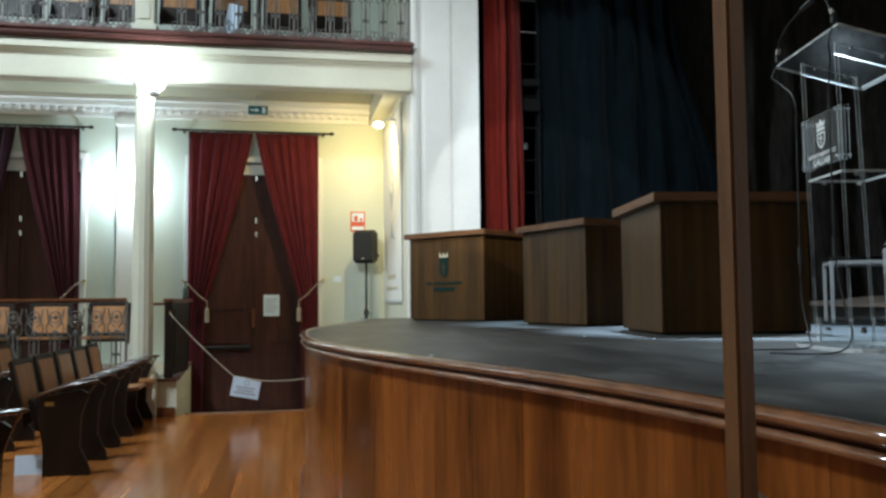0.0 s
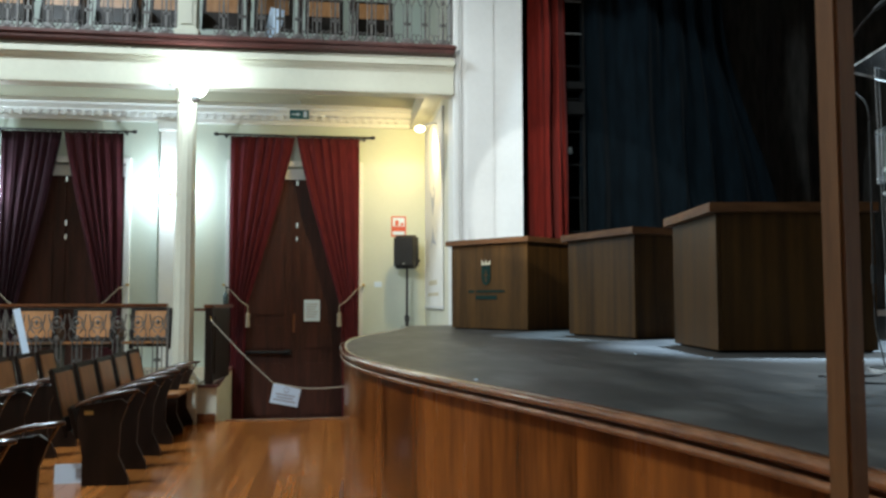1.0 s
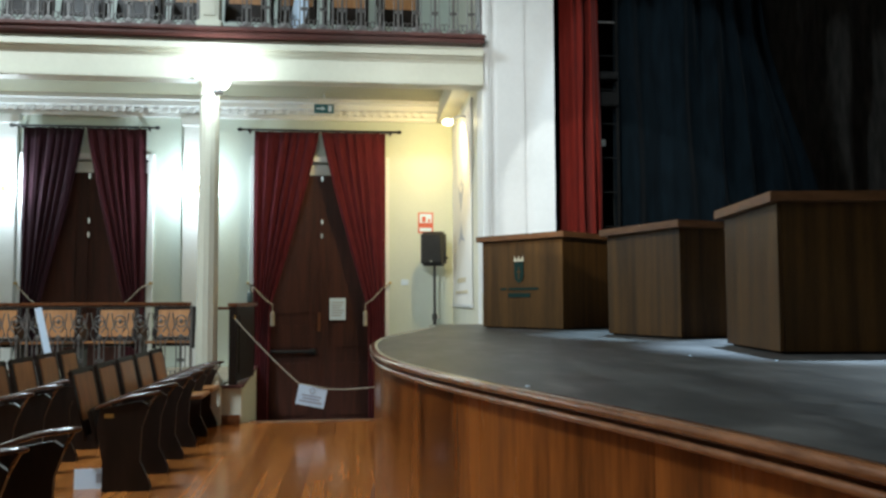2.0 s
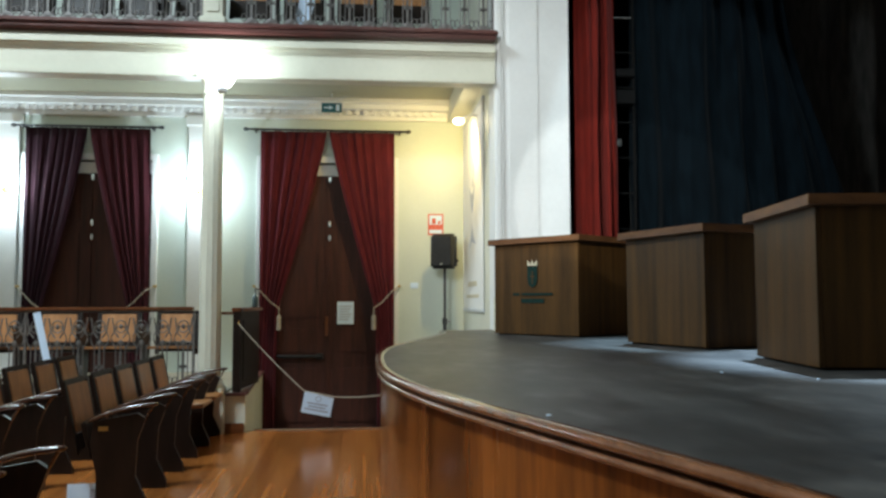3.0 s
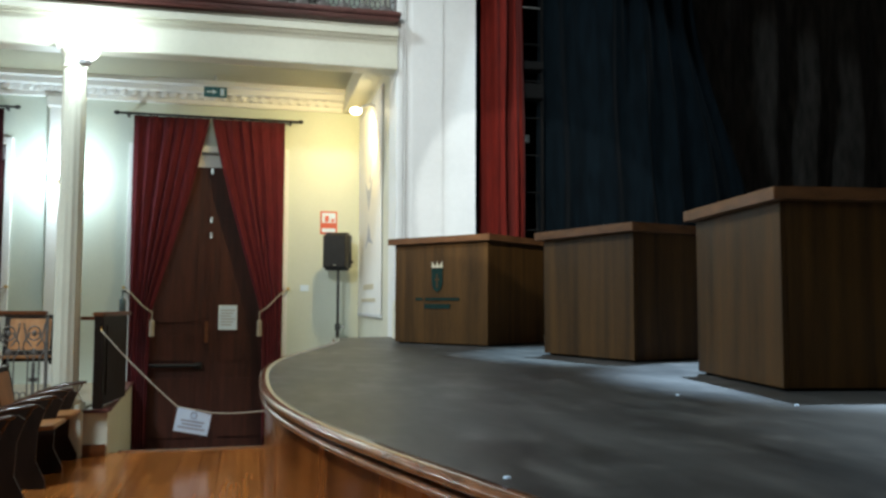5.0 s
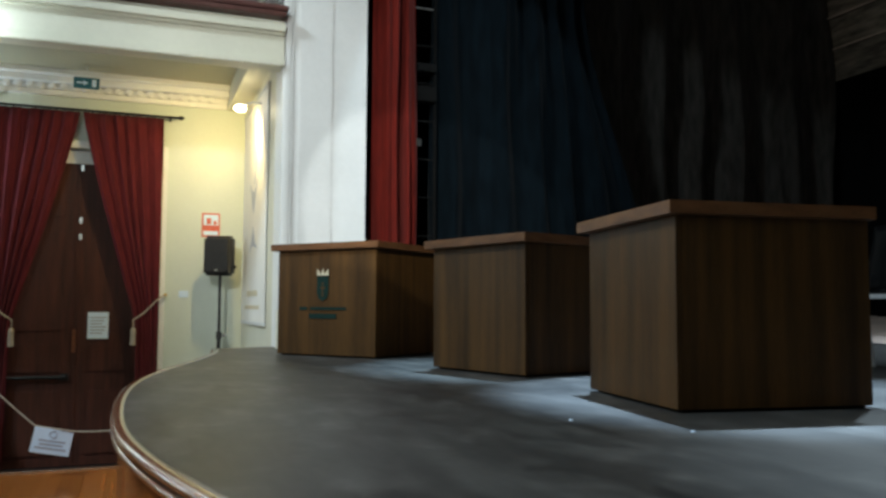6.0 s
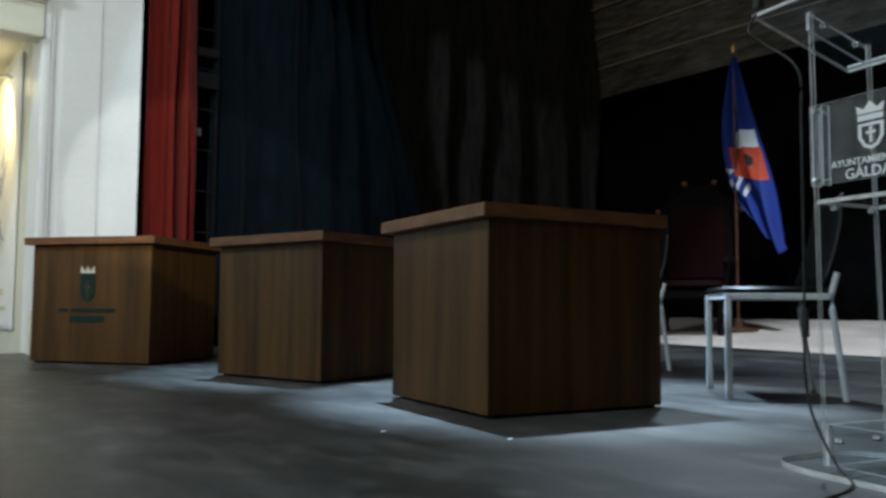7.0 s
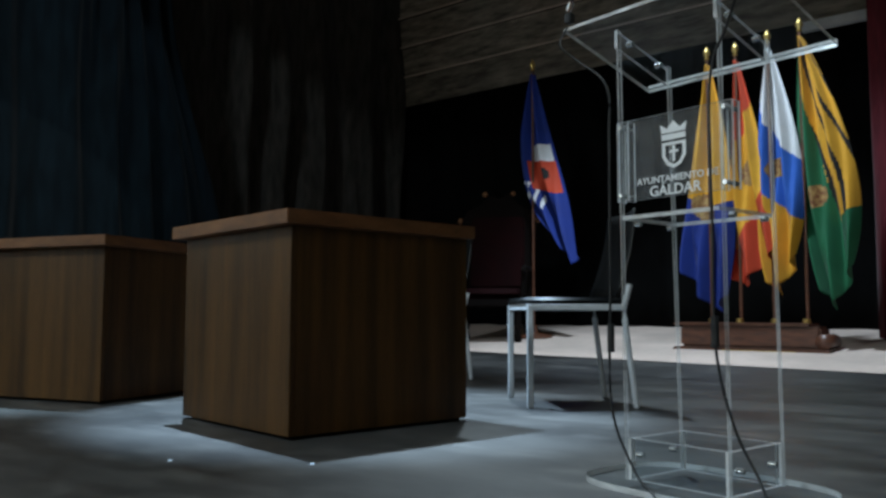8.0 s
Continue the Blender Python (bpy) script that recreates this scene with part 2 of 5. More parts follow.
for key, c in (("blue", (0.009, 0.028, 0.2)), ("yellow", (0.68, 0.33, 0.025)), ("red", (0.56, 0.06, 0.022)), ("white", (0.72, 0.72, 0.74)), ("green", (0.012, 0.12, 0.05)), ("black", (0.015, 0.015, 0.015)), ("sky", (0.03, 0.12, 0.5))):
    M["flag_" + key] = mat("flag_" + key, c, tuple(v * 0.8 for v in c), 0.6, scale=5, fine=140, bump=0.06, sheen=0.05, spec=0.25)
M["flag_crest"] = mat("flag_crest", (0.42, 0.27, 0.1), (0.13, 0.035, 0.02), 0.6, scale=22, fine=90, bump=0.05, spec=0.25)
M["globe"] = glow("lit_globe", (0.93, 1.0, 0.97), 9.0)
M["sconce"] = glow("lit_sconce_glass", (0.88, 0.97, 1.0), 10.0)
M["warm_globe"] = glow("lit_warm_glass", (1.0, 0.86, 0.55), 12.0)
M["exit_panel"] = glow("lit_exit_panel", (0.012, 0.13, 0.17), 0.12)
M["exit_panel"].node_tree.nodes["Principled BSDF"].inputs["Base Color"].default_value = (0.008, 0.075, 0.09, 1)
M["acrylic"] = acrylic("clear_acrylic", 0.0)
# Whitish reflection of the reading plate, mixed into its colour.
M["acrylic_haze"] = acrylic("whitened_clear_acrylic", 0.006, 0.014)
M["acrylic_panel"] = acrylic("etched_clear_panel", 0.05, 0.012)
M["box_lino"] = mat("box_lino", (0.3, 0.26, 0.19), (0.22, 0.19, 0.14), 0.6, scale=2, fine=30, bump=0.04)
# Edge highlights as milky white: weaker on the posts, strongest on the lips.
M["acrylic_edge"] = acrylic("glint_acrylic_edge", 0.72)
M["acrylic_post"] = acrylic("clear_acrylic_post_edge", 0.42)
M["acrylic_lip"] = acrylic("glint_acrylic_lip", 0.95)


def scuffed_floor(m, dust):
    """Pale dusty scuffs and darker worn areas over a painted floor."""
    n, l = m.node_tree.nodes, m.node_tree.links
    b = n["Principled BSDF"]
    src = b.inputs["Base Color"].links[0].from_socket
    tc = n.new("ShaderNodeTexCoord")
    big, streak = n.new("ShaderNodeTexNoise"), n.new("ShaderNodeTexNoise")
    big.inputs["Scale"].default_value, big.inputs["Detail"].default_value, big.inputs["Distortion"].default_value = 3.2, 8, 0.6
    mp = n.new("ShaderNodeMapping")
    mp.inputs["Scale"].default_value, mp.inputs["Rotation"].default_value = (4.5, 1.7, 1), (0, 0, 0.25)
    streak.inputs["Scale"].default_value, streak.inputs["Detail"].default_value = 2.2, 8
    l.new(tc.outputs["Object"], big.inputs["Vector"])
    l.new(tc.outputs["Object"], mp.inputs["Vector"])
    l.new(mp.outputs[0], streak.inputs["Vector"])
    mul = n.new("ShaderNodeMath")
    mul.operation = "MULTIPLY"
    r1, r2 = n.new("ShaderNodeMapRange"), n.new("ShaderNodeMapRange")
    r1.inputs["From Min"].default_value, r1.inputs["From Max"].default_value = 0.42, 0.64
    r2.inputs["From Min"].default_value, r2.inputs["From Max"].default_value = 0.4, 0.75
    l.new(big.outputs["Fac"], r1.inputs["Value"])
    l.new(streak.outputs["Fac"], r2.inputs["Value"])
    l.new(r1.outputs[0], mul.inputs[0])
    l.new(r2.outputs[0], mul.inputs[1])
    mix = n.new("ShaderNodeMix")
    mix.data_type = "RGBA"
    l.new(mul.outputs[0], mix.inputs["Factor"])
    l.new(src, mix.inputs["A"])
    mix.inputs["B"].default_value = (*dust, 1)
    l.new(mix.outputs["Result"], b.inputs["Base Color"])


scuffed_floor(M["stage_floor"], (0.115, 0.112, 0.106))

# ---- building helpers ----
def box(bm, x0, x1, y0, y1, z0, z1, bevel=0.0, turn=None):
    made = bmesh.ops.create_cube(bm, size=1.0)["verts"]
    m = Matrix.Translation(((x0 + x1) / 2, (y0 + y1) / 2, (z0 + z1) / 2)) @ Matrix.Diagonal((x1 - x0, y1 - y0, z1 - z0, 1))
    bmesh.ops.transform(bm, matrix=(turn @ m) if turn else m, verts=made)
    if bevel:
        edges = list({e for v in made for e in v.link_edges})
        bmesh.ops.bevel(bm, geom=edges, offset=bevel, segments=2, affect="EDGES")
    return bm


def cyl(bm, a, b, r1, r2=None, seg=12):
    a, b = Vector(a), Vector(b)
    d = b - a
    m = Matrix.Translation((a + b) / 2) @ d.to_track_quat("Z", "Y").to_matrix().to_4x4()
    bmesh.ops.create_cone(bm, cap_ends=True, segments=seg, radius1=r1, radius2=r1 if r2 is None else r2, depth=d.length, matrix=m)
    return bm


def ball(bm, c, r, scale=(1, 1, 1), seg=14):
    bmesh.ops.create_uvsphere(bm, u_segments=seg, v_segments=max(6, seg // 2), radius=r, matrix=Matrix.Translation(c) @ Matrix.Diagonal((*scale, 1)))
    return bm


def lathe(bm, profile, seg=20, at=(0, 0)):
    rings = []
    for r, z in profile:
        rings.append([bm.verts.new((at[0] + r * math.cos(2 * math.pi * i / seg), at[1] + r * math.sin(2 * math.pi * i / seg), z)) for i in range(seg)])
    for a, b in zip(rings, rings[1:]):
        for i in range(seg):
            bm.faces.new((a[i], a[(i + 1) % seg], b[(i + 1) % seg], b[i]))
    bm.faces.new(list(reversed(rings[0])))
    bm.faces.new(rings[-1])
    return bm


def tube(bm, pts, r, seg=6):
    """A round rod along a run of points."""
    pts = [Vector(p) for p in pts]
    rings = []
    for i, p in enumerate(pts):
        d = (pts[min(i + 1, len(pts) - 1)] - pts[max(i - 1, 0)]).normalized()
        q = d.to_track_quat("Z", "Y")
        rings.append([bm.verts.new(p + q @ Vector((r * math.cos(2 * math.pi * k / seg), r * math.sin(2 * math.pi * k / seg), 0))) for k in range(seg)])
    for a, b in zip(rings, rings[1:]):
        for k in range(seg):
            bm.faces.new((a[k], a[(k + 1) % seg], b[(k + 1) % seg], b[k]))
    bm.faces.new(list(reversed(rings[0])))
    bm.faces.new(rings[-1])
    return bm


def finish(bm, name, material, smooth=False):
    bmesh.ops.recalc_face_normals(bm, faces=bm.faces)
    me = bpy.data.meshes.new(name)
    bm.to_mesh(me)
    bm.free()
    for m in material if isinstance(material, (list, tuple)) else [material]:
        me.materials.append(m)
    if smooth:
        for p in me.polygons:
            p.use_smooth = True
    return me


def part(name, bm, material, parent=None, label="", smooth=False):
    ob = new(name, finish(bm, name, material, smooth))
    if parent:
        ob.parent = parent
    return tagged(ob, label) if label else ob


def piece(name, mesh, parent, m):
    ob = new(name, mesh)
    ob.parent = parent
    ob.matrix_basis = m
    return ob


def thing(name, m, label, category, group=""):
    ob = new(name)
    ob.matrix_world = m
    return tagged(ob, label, category, group)


def setting(name, bm, material, label, category, smooth=False):
    return tagged(part(name, bm, material, smooth=smooth), label, category, kind="structure")


def B(*boxes, bevel=0.0):
    bm = bmesh.new()
    for b in boxes:
        box(bm, *b, bevel=bevel)
    return bm


# ---- shell of the hall and the stage house ----
WALL_Y, RET_X, PROS_Y, CEIL = 11.8, 0.47, 9.1, 9.2
MID_Y = 4.85
setting("wall_north", B((-14, -5.23, WALL_Y, 12.05, -0.6, CEIL), (-5.23, -3.65, WALL_Y, 12.05, 3.16, CEIL), (-3.65, -2.23, WALL_Y, 12.05, -0.6, CEIL), (-2.23, -0.49, WALL_Y, 12.05, 3.16, CEIL), (-0.49, 0.67, WALL_Y, 12.05, -0.6, CEIL)), M["wall"], "pale green painted plaster side wall with two doorways", "wall")
setting("wall_return", B((RET_X, 0.67, 9.5, WALL_Y, -0.6, CEIL)), M["cream"], "cream painted return wall beside the stage", "wall")
setting("wall_south", B((-14, 9.6, -2.5, -2.25, -0.6, CEIL)), M["wall"], "pale green painted side wall", "wall")
setting("wall_west", B((-14.25, -14, -2.5, 12.05, -0.6, CEIL)), M["cream"], "cream painted rear wall of the hall", "wall")
setting("stage_wall_north", B((0.67, 9.85, WALL_Y, 12.05, -0.6, CEIL)), M["black_paint"], "black painted side wall of the stage", "wall")
setting("stage_wall_east", B((9.6, 9.85, -2.5, WALL_Y, -0.6, CEIL)), M["black_paint"], "black painted rear wall of the stage", "wall")
setting("ceiling", B((-14.25, 9.85, -2.5, 12.05, CEIL, CEIL + 0.2)), M["cream"], "pale painted ceiling", "ceiling")
pier = setting("proscenium_pier", B((RET_X, 1.26, PROS_Y, 9.5, 0.0, 6.4)), M["white"], "white painted proscenium pier with raised pilaster strips", "wall")
part("pilaster_strip", B((RET_X + 0.012, 0.535, PROS_Y - 0.022, PROS_Y - 0.002, 0.98, 6.4), bevel=0.007), M["white"], pier)
part("pilaster_strip", B((0.62, 0.93, PROS_Y - 0.012, PROS_Y - 0.002, 0.98, 6.4), bevel=0.004), M["white"], pier)
part("pilaster_strip", B((0.545, 0.56, PROS_Y - 0.02, PROS_Y - 0.002, 0.98, 6.4), bevel=0.004), M["white"], pier)
part("base_block", B((RET_X - 0.03, 0.66, PROS_Y - 0.07, PROS_Y - 0.038, 0.98, 1.35), bevel=0.01), M["cream"], pier)
setting("proscenium_pier_south", B((RET_X, 1.26, 0.2, 0.6, 0.0, 6.4), (RET_X, 0.67, -2.25, 0.2, -0.6, CEIL)), M["white"], "white painted proscenium pier", "wall")
setting("proscenium_header", B((RET_X, 1.26, 0.2, 9.5, 6.4, CEIL)), M["white"], "white painted proscenium header", "wall")

# hall floor: sub floor, varnished boards, and the lower landing at the exit
hall_floor = setting("floor", B((-14, 0.8, -2.25, 9.3, -0.6, -0.03)), M["dark_wood"], "varnished reddish wooden board floor", "floor")
setting("landing_floor", B((-14, 0.67, 9.3, WALL_Y, -0.6, -0.42)), M["dark_wood"], "dark lower landing in front of the exit door", "floor")
part("floor_nosing", B((-1.98, 0.2, 9.27, 9.32, -0.03, 0.012), bevel=0.005), M["chrome"], hall_floor, "worn metal edge strip")

# ---- the stage ----
def edge_x(y):
    d = y - MID_Y
    if d < 0:
        return -0.805 + 0.78 * ((1 - math.cos(math.pi * min(-d, 4.0) / 4.0)) / 2) ** 1.15
    return -0.805 + 0.73 * ((1 - math.cos(math.pi * min(d, 4.4) / 4.4)) / 2) ** 1.3


def rake(x):
    return 1.0 + 0.07 * max(0.0, x - 4.4)


Y0, Y1 = 1.0, 9.2
RUN = [Y0 + (Y1 - Y0) * i / 90 for i in range(91)]


def normal_at(y):
    s = (edge_x(y + 0.01) - edge_x(y - 0.01)) / 0.02
    v = Vector((-1, s, 0))
    return v.normalized()


def sweep(bm, profile, ys):
    """A moulding: profile points (out, z) carried along the apron's curve."""
    rings = []
    for y in ys:
        p, n = Vector((edge_x(y), y, 0)), normal_at(y)
        rings.append([bm.verts.new(p + n * o + Vector((0, 0, z))) for o, z in profile])
    k = len(profile)
    for a, b in zip(rings, rings[1:]):
        for i in range(k):
            bm.faces.new((a[i], a[(i + 1) % k], b[(i + 1) % k], b[i]))
    bm.faces.new(rings[0])
    bm.faces.new(list(reversed(rings[-1])))
    return bm


def round_profile(o, z, ro, rz, n=10):
    return [(o + ro * math.cos(2 * math.pi * i / n), z + rz * math.sin(2 * math.pi * i / n)) for i in range(n)]


bm = bmesh.new()
cols = [0.0, 0.35, 0.7, 1.0]
rows = []
ys = [-2.25, 0.2, 0.6, 0.999] + RUN + [9.4, 10.5, WALL_Y]
for y in ys:
    e = edge_x(y) + 0.012 if Y0 <= y <= Y1 else (RET_X + 0.0 if y <= 0.6 or y > 9.21 else edge_x(Y0) + 0.012)
    xs = [e + (4.4 - e) * c for c in cols] + [9.6]
    rows.append([bm.verts.new((x, y, rake(x))) for x in xs])
for a, b in zip(rows, rows[1:]):
    for i in range(len(a) - 1):
        bm.faces.new((a[i], a[i + 1], b[i + 1], b[i]))
stage = setting("stage", bm, M["stage_floor"], "dark grey scuffed stage floor with a curved wooden apron", "stage")
bm = bmesh.new()
q = [bm.verts.new(p) for p in ((4.68, -2.25, rake(4.68) + 0.005), (9.6, -2.25, rake(9.6) + 0.005), (9.6, WALL_Y, rake(9.6) + 0.005), (5.8, WALL_Y, rake(5.8) + 0.005))]
bm.faces.new(q)
part("rear_floor", bm, M["rear_floor"], stage, "pale rear stage floor")
part("nosing", sweep(bmesh.new(), [(0.017, 0.98), (0.024, 0.986), (0.022, 0.996), (0.012, 1.005), (-0.02, 1.004), (-0.035, 0.977), (0.012, 0.977)], RUN), M["nosing_wood"], stage, "varnished rounded wooden nosing", True)
part("cove", sweep(bmesh.new(), [(0.012, 0.977), (0.002, 0.973), (0.0, 0.968), (-0.035, 0.968), (-0.035, 0.977)], RUN), M["mould_wood"], stage, "", True)
part("bead", sweep(bmesh.new(), round_profile(0.004, 0.9575, 0.017, 0.0115), RUN), M["nosing_wood"], stage, "varnished half-round wooden bead", True)
part("skirting", sweep(bmesh.new(), [(0.02, 0.0), (0.02, 0.09), (0.008, 0.1), (-0.05, 0.1), (-0.05, 0.0)], RUN), M["mould_wood"], stage)
part("end_post", B((-0.075, 0.03, 0.945, 1.035, 0.0, 0.968), bevel=0.008), M["mould_wood"], stage, "varnished square end post")
part("end_board", B((0.031, RET_X, 0.97, 0.998, 0.0, 0.992), bevel=0.004), M["mould_wood"], stage)
part("end_board", B((-0.1, RET_X, 9.202, 9.23, -0.42, 0.992), bevel=0.004), M["stage_wood"], stage)

# boards of the curved front, each bent to the apron
SEAMS = [Y0] + [1.205 + 0.515 * k for k in range(15)] + [Y1]
for i in range(len(SEAMS) - 1):
    a, b = SEAMS[i] + 0.0004, SEAMS[i + 1] - 0.0004
    bm = bmesh.new()
    yy = [a + (b - a) * k / 12 for k in range(13)]
    sweep(bm, [(-0.006 + 0.0008 * (i % 2), 0.1), (-0.006 + 0.0008 * (i % 2), 0.962), (-0.03, 0.962), (-0.03, 0.1)], yy)
    part("board", bm, M["stage_wood"], stage)
bm = sweep(bmesh.new(), [(-0.04, -0.42), (-0.04, 0.94), (-0.07, 0.94), (-0.07, -0.42)], RUN)
part("backing", bm, M["dark_wood"], stage)

# ---- gallery over the side aisle ----
gx0, gx1 = -13.9, RET_X
setting("gallery_floor", B((gx0, gx1, 9.3, WALL_Y, 3.99, 4.09)), M["soffit"], "painted soffit under the gallery, dimness put into its colour", "ceiling")
beam = setting("gallery_beam", B((gx0, gx1, 9.06, 9.3, 3.57, 3.98)), M["cream"], "cream painted gallery beam with mouldings", "beam")
part("upper_moulding", B((gx0, gx1, 8.99, 9.058, 3.86, 3.93), (gx0, gx1, 9.025, 9.058, 3.835, 3.86), bevel=0.006), M["cream"], beam)
part("lower_moulding", B((gx0, gx1, 9.03, 9.058, 3.55, 3.61), bevel=0.008), M["cream"], beam)
part("ledge", B((gx0, gx1 - 0.004, 8.93, 9.32, 3.985, 4.03), (gx0, gx1 + 0.012, 8.9, 9.32, 4.03, 4.075), bevel=0.012), M["red_trim"], beam, "red-brown painted ledge")
ret = setting("gallery_beam_return", B((0.25, RET_X, 9.3, WALL_Y, 3.74, 3.99)), M["cream"], "cream painted beam return at the corner", "beam")
corn = setting("cornice", B((gx0, 0.25, 11.52, WALL_Y, 3.93, 3.99), (gx0, 0.25, 11.6, WALL_Y, 3.86, 3.93), (gx0, 0.25, 11.74, WALL_Y, 3.74, 3.8), (gx0, 0.25, 11.715, WALL_Y, 3.801, 3.859), bevel=0.008), M["white"], "white plaster cornice with dentils", "cornice")
bm = bmesh.new()
x = -8.0
while x < 0.12:
    lean = Matrix.Translation((x, 11.7, 3.831)) @ Matrix.Rotation(radians(28), 4, "Y")
    box(bm, -0.03, 0.03, -0.035, 0.06, -0.036, 0.036, 0.012, lean)
    x += 0.115
tagged(part("dentils", bm, M["white"], corn), kind="stuff")
for xx in (-3.185, -5.62, -8.6):
    setting("pilaster", B((xx, xx + 0.3, 11.73, WALL_Y, -0.1, 3.74), (xx - 0.03, xx + 0.33, 11.7, WALL_Y, 3.62, 3.74), bevel=0.008), M["white"], "white painted flat wall pilaster", "pilaster")

# raised box floor with its plinth
def prism(pts, z0, z1, bevel=0.0):
    bm = bmesh.new()
    f = bm.faces.new([bm.verts.new((x, y, z0)) for x, y in pts])
    ext = bmesh.ops.extrude_face_region(bm, geom=[f])["geom"]
    bmesh.ops.translate(bm, vec=(0, 0, z1 - z0), verts=[v for v in ext if isinstance(v, bmesh.types.BMVert)])
    if bevel:
        bmesh.ops.bevel(bm, geom=list(bm.edges), offset=bevel, segments=2, affect="EDGES")
    return bm


dais = setting("box_floor", prism([(-13.9, 9.12), (-2.05, 9.12), (-2.19, WALL_Y), (-13.9, WALL_Y)], -0.42, 0.37), M["cream"], "cream painted raised floor of the side boxes", "platform")
part("box_edge", B((-13.9, -2.04, 9.07, 9.16, 0.371, 0.4), bevel=0.008), M["red_trim"], dais, "red-brown edge board")
part("box_edge", prism([(-2.12, 9.17), (-2.03, 9.17), (-2.17, 11.7), (-2.26, 11.7)], 0.371, 0.4, 0.006), M["red_trim"], dais, "red-brown edge board")
part("box_carpet", B((-13.9, -2.27, 9.17, WALL_Y - 0.08, 0.371, 0.392)), M["box_lino"], dais, "worn brown floor covering")
part("plinth_skirting", B((-13.9, -2.06, 9.095, 9.118, 0.0, 0.1), bevel=0.004), M["mould_wood"], dais)
part("column_plinth", B((-2.62, -2.24, 9.0, 9.069, 0.0, 0.4), bevel=0.01), M["cream"], dais)
for a in range(6):
    x0 = -2.3 - a * 1.9
    part("plinth_panel", B((x0 - 1.2, x0 - 0.35, 9.1, 9.118, 0.14, 0.34), bevel=0.006), M["cream"], dais)


# ---- columns ----
def column(name, x, y, z0, z1, r):
    ob = thing(name, Matrix.Translation((x, y, z0)), "cream painted fluted iron column with a moulded base", "column", "gallery columns")
    h = z1 - z0
    bm = bmesh.new()
    seg, rings = 48, []
    for z, k in ((0.16, 1.02), (0.3, 1.0), (h * 0.5, 0.97), (h - 0.18, 0.9)):
        ring = []
        for i in range(seg):
            a = 2 * math.pi * i / seg
            rr = r * k * (1 - 0.09 * (0.5 + 0.5 * math.cos(a * 12)))
            ring.append(bm.verts.new((rr * math.cos(a), rr * math.sin(a), z)))
        rings.append(ring)
    for a, b in zip(rings, rings[1:]):
        for i in range(seg):
            bm.faces.new((a[i], a[(i + 1) % seg], b[(i + 1) % seg], b[i]))
    part("shaft", bm, M["cream"], ob, "", True)
    part("base", lathe(box(bmesh.new(), -r * 1.35, r * 1.35, -r * 1.35, r * 1.35, 0, 0.06, 0.006), [(r * 1.3, 0.06), (r * 1.32, 0.085), (r * 1.2, 0.11), (r * 1.05, 0.135), (r * 1.1, 0.165), (r * 0.9, 0.17)], 32), M["cream"], ob)
    part("capital", box(lathe(bmesh.new(), [(r * 0.8, h - 0.2), (r * 0.98, h - 0.19), (r * 0.98, h - 0.17), (r * 0.86, h - 0.16), (r * 0.9, h - 0.1), (r * 1.1, h - 0.05), (r * 1.15, h - 0.035)], 32), -r * 1.25, r * 1.25, -r * 1.25, r * 1.25, h - 0.035, h, 0.006), M["cream"], ob)
    return ob


for x in (-2.4, -6.7, -10.9):
    column("column", x, 9.1, 0.4, 3.568, 0.108)
for x in (-2.41, -6.7, -10.9):
    ob = thing("gallery_post", Matrix.Translation((x, 9.15, 4.076)), "cream painted square gallery post with panelled faces", "column", "gallery posts")
    part("shaft", B((-0.1, 0.1, -0.1, 0.1, 0, 3.0), bevel=0.01), M["cream"], ob)
    part("face_panel", B((-0.06, 0.06, -0.112, -0.101, 0.15, 2.8), bevel=0.004), M["cream"], ob)
    part("foot", B((-0.13, 0.13, -0.13, 0.13, 0, 0.1), bevel=0.01), M["cream"], ob)
setting("gallery_roof", B((gx0, gx1, 9.06, WALL_Y, 7.1, 7.25)), M["soffit"], "painted soffit above the gallery, dimness put into its colour", "ceiling")
setting("gallery_step", B((gx0, gx1, 9.5, WALL_Y, 4.091, 4.25)), M["dark_wood"], "dark raised step of the gallery floor", "step")

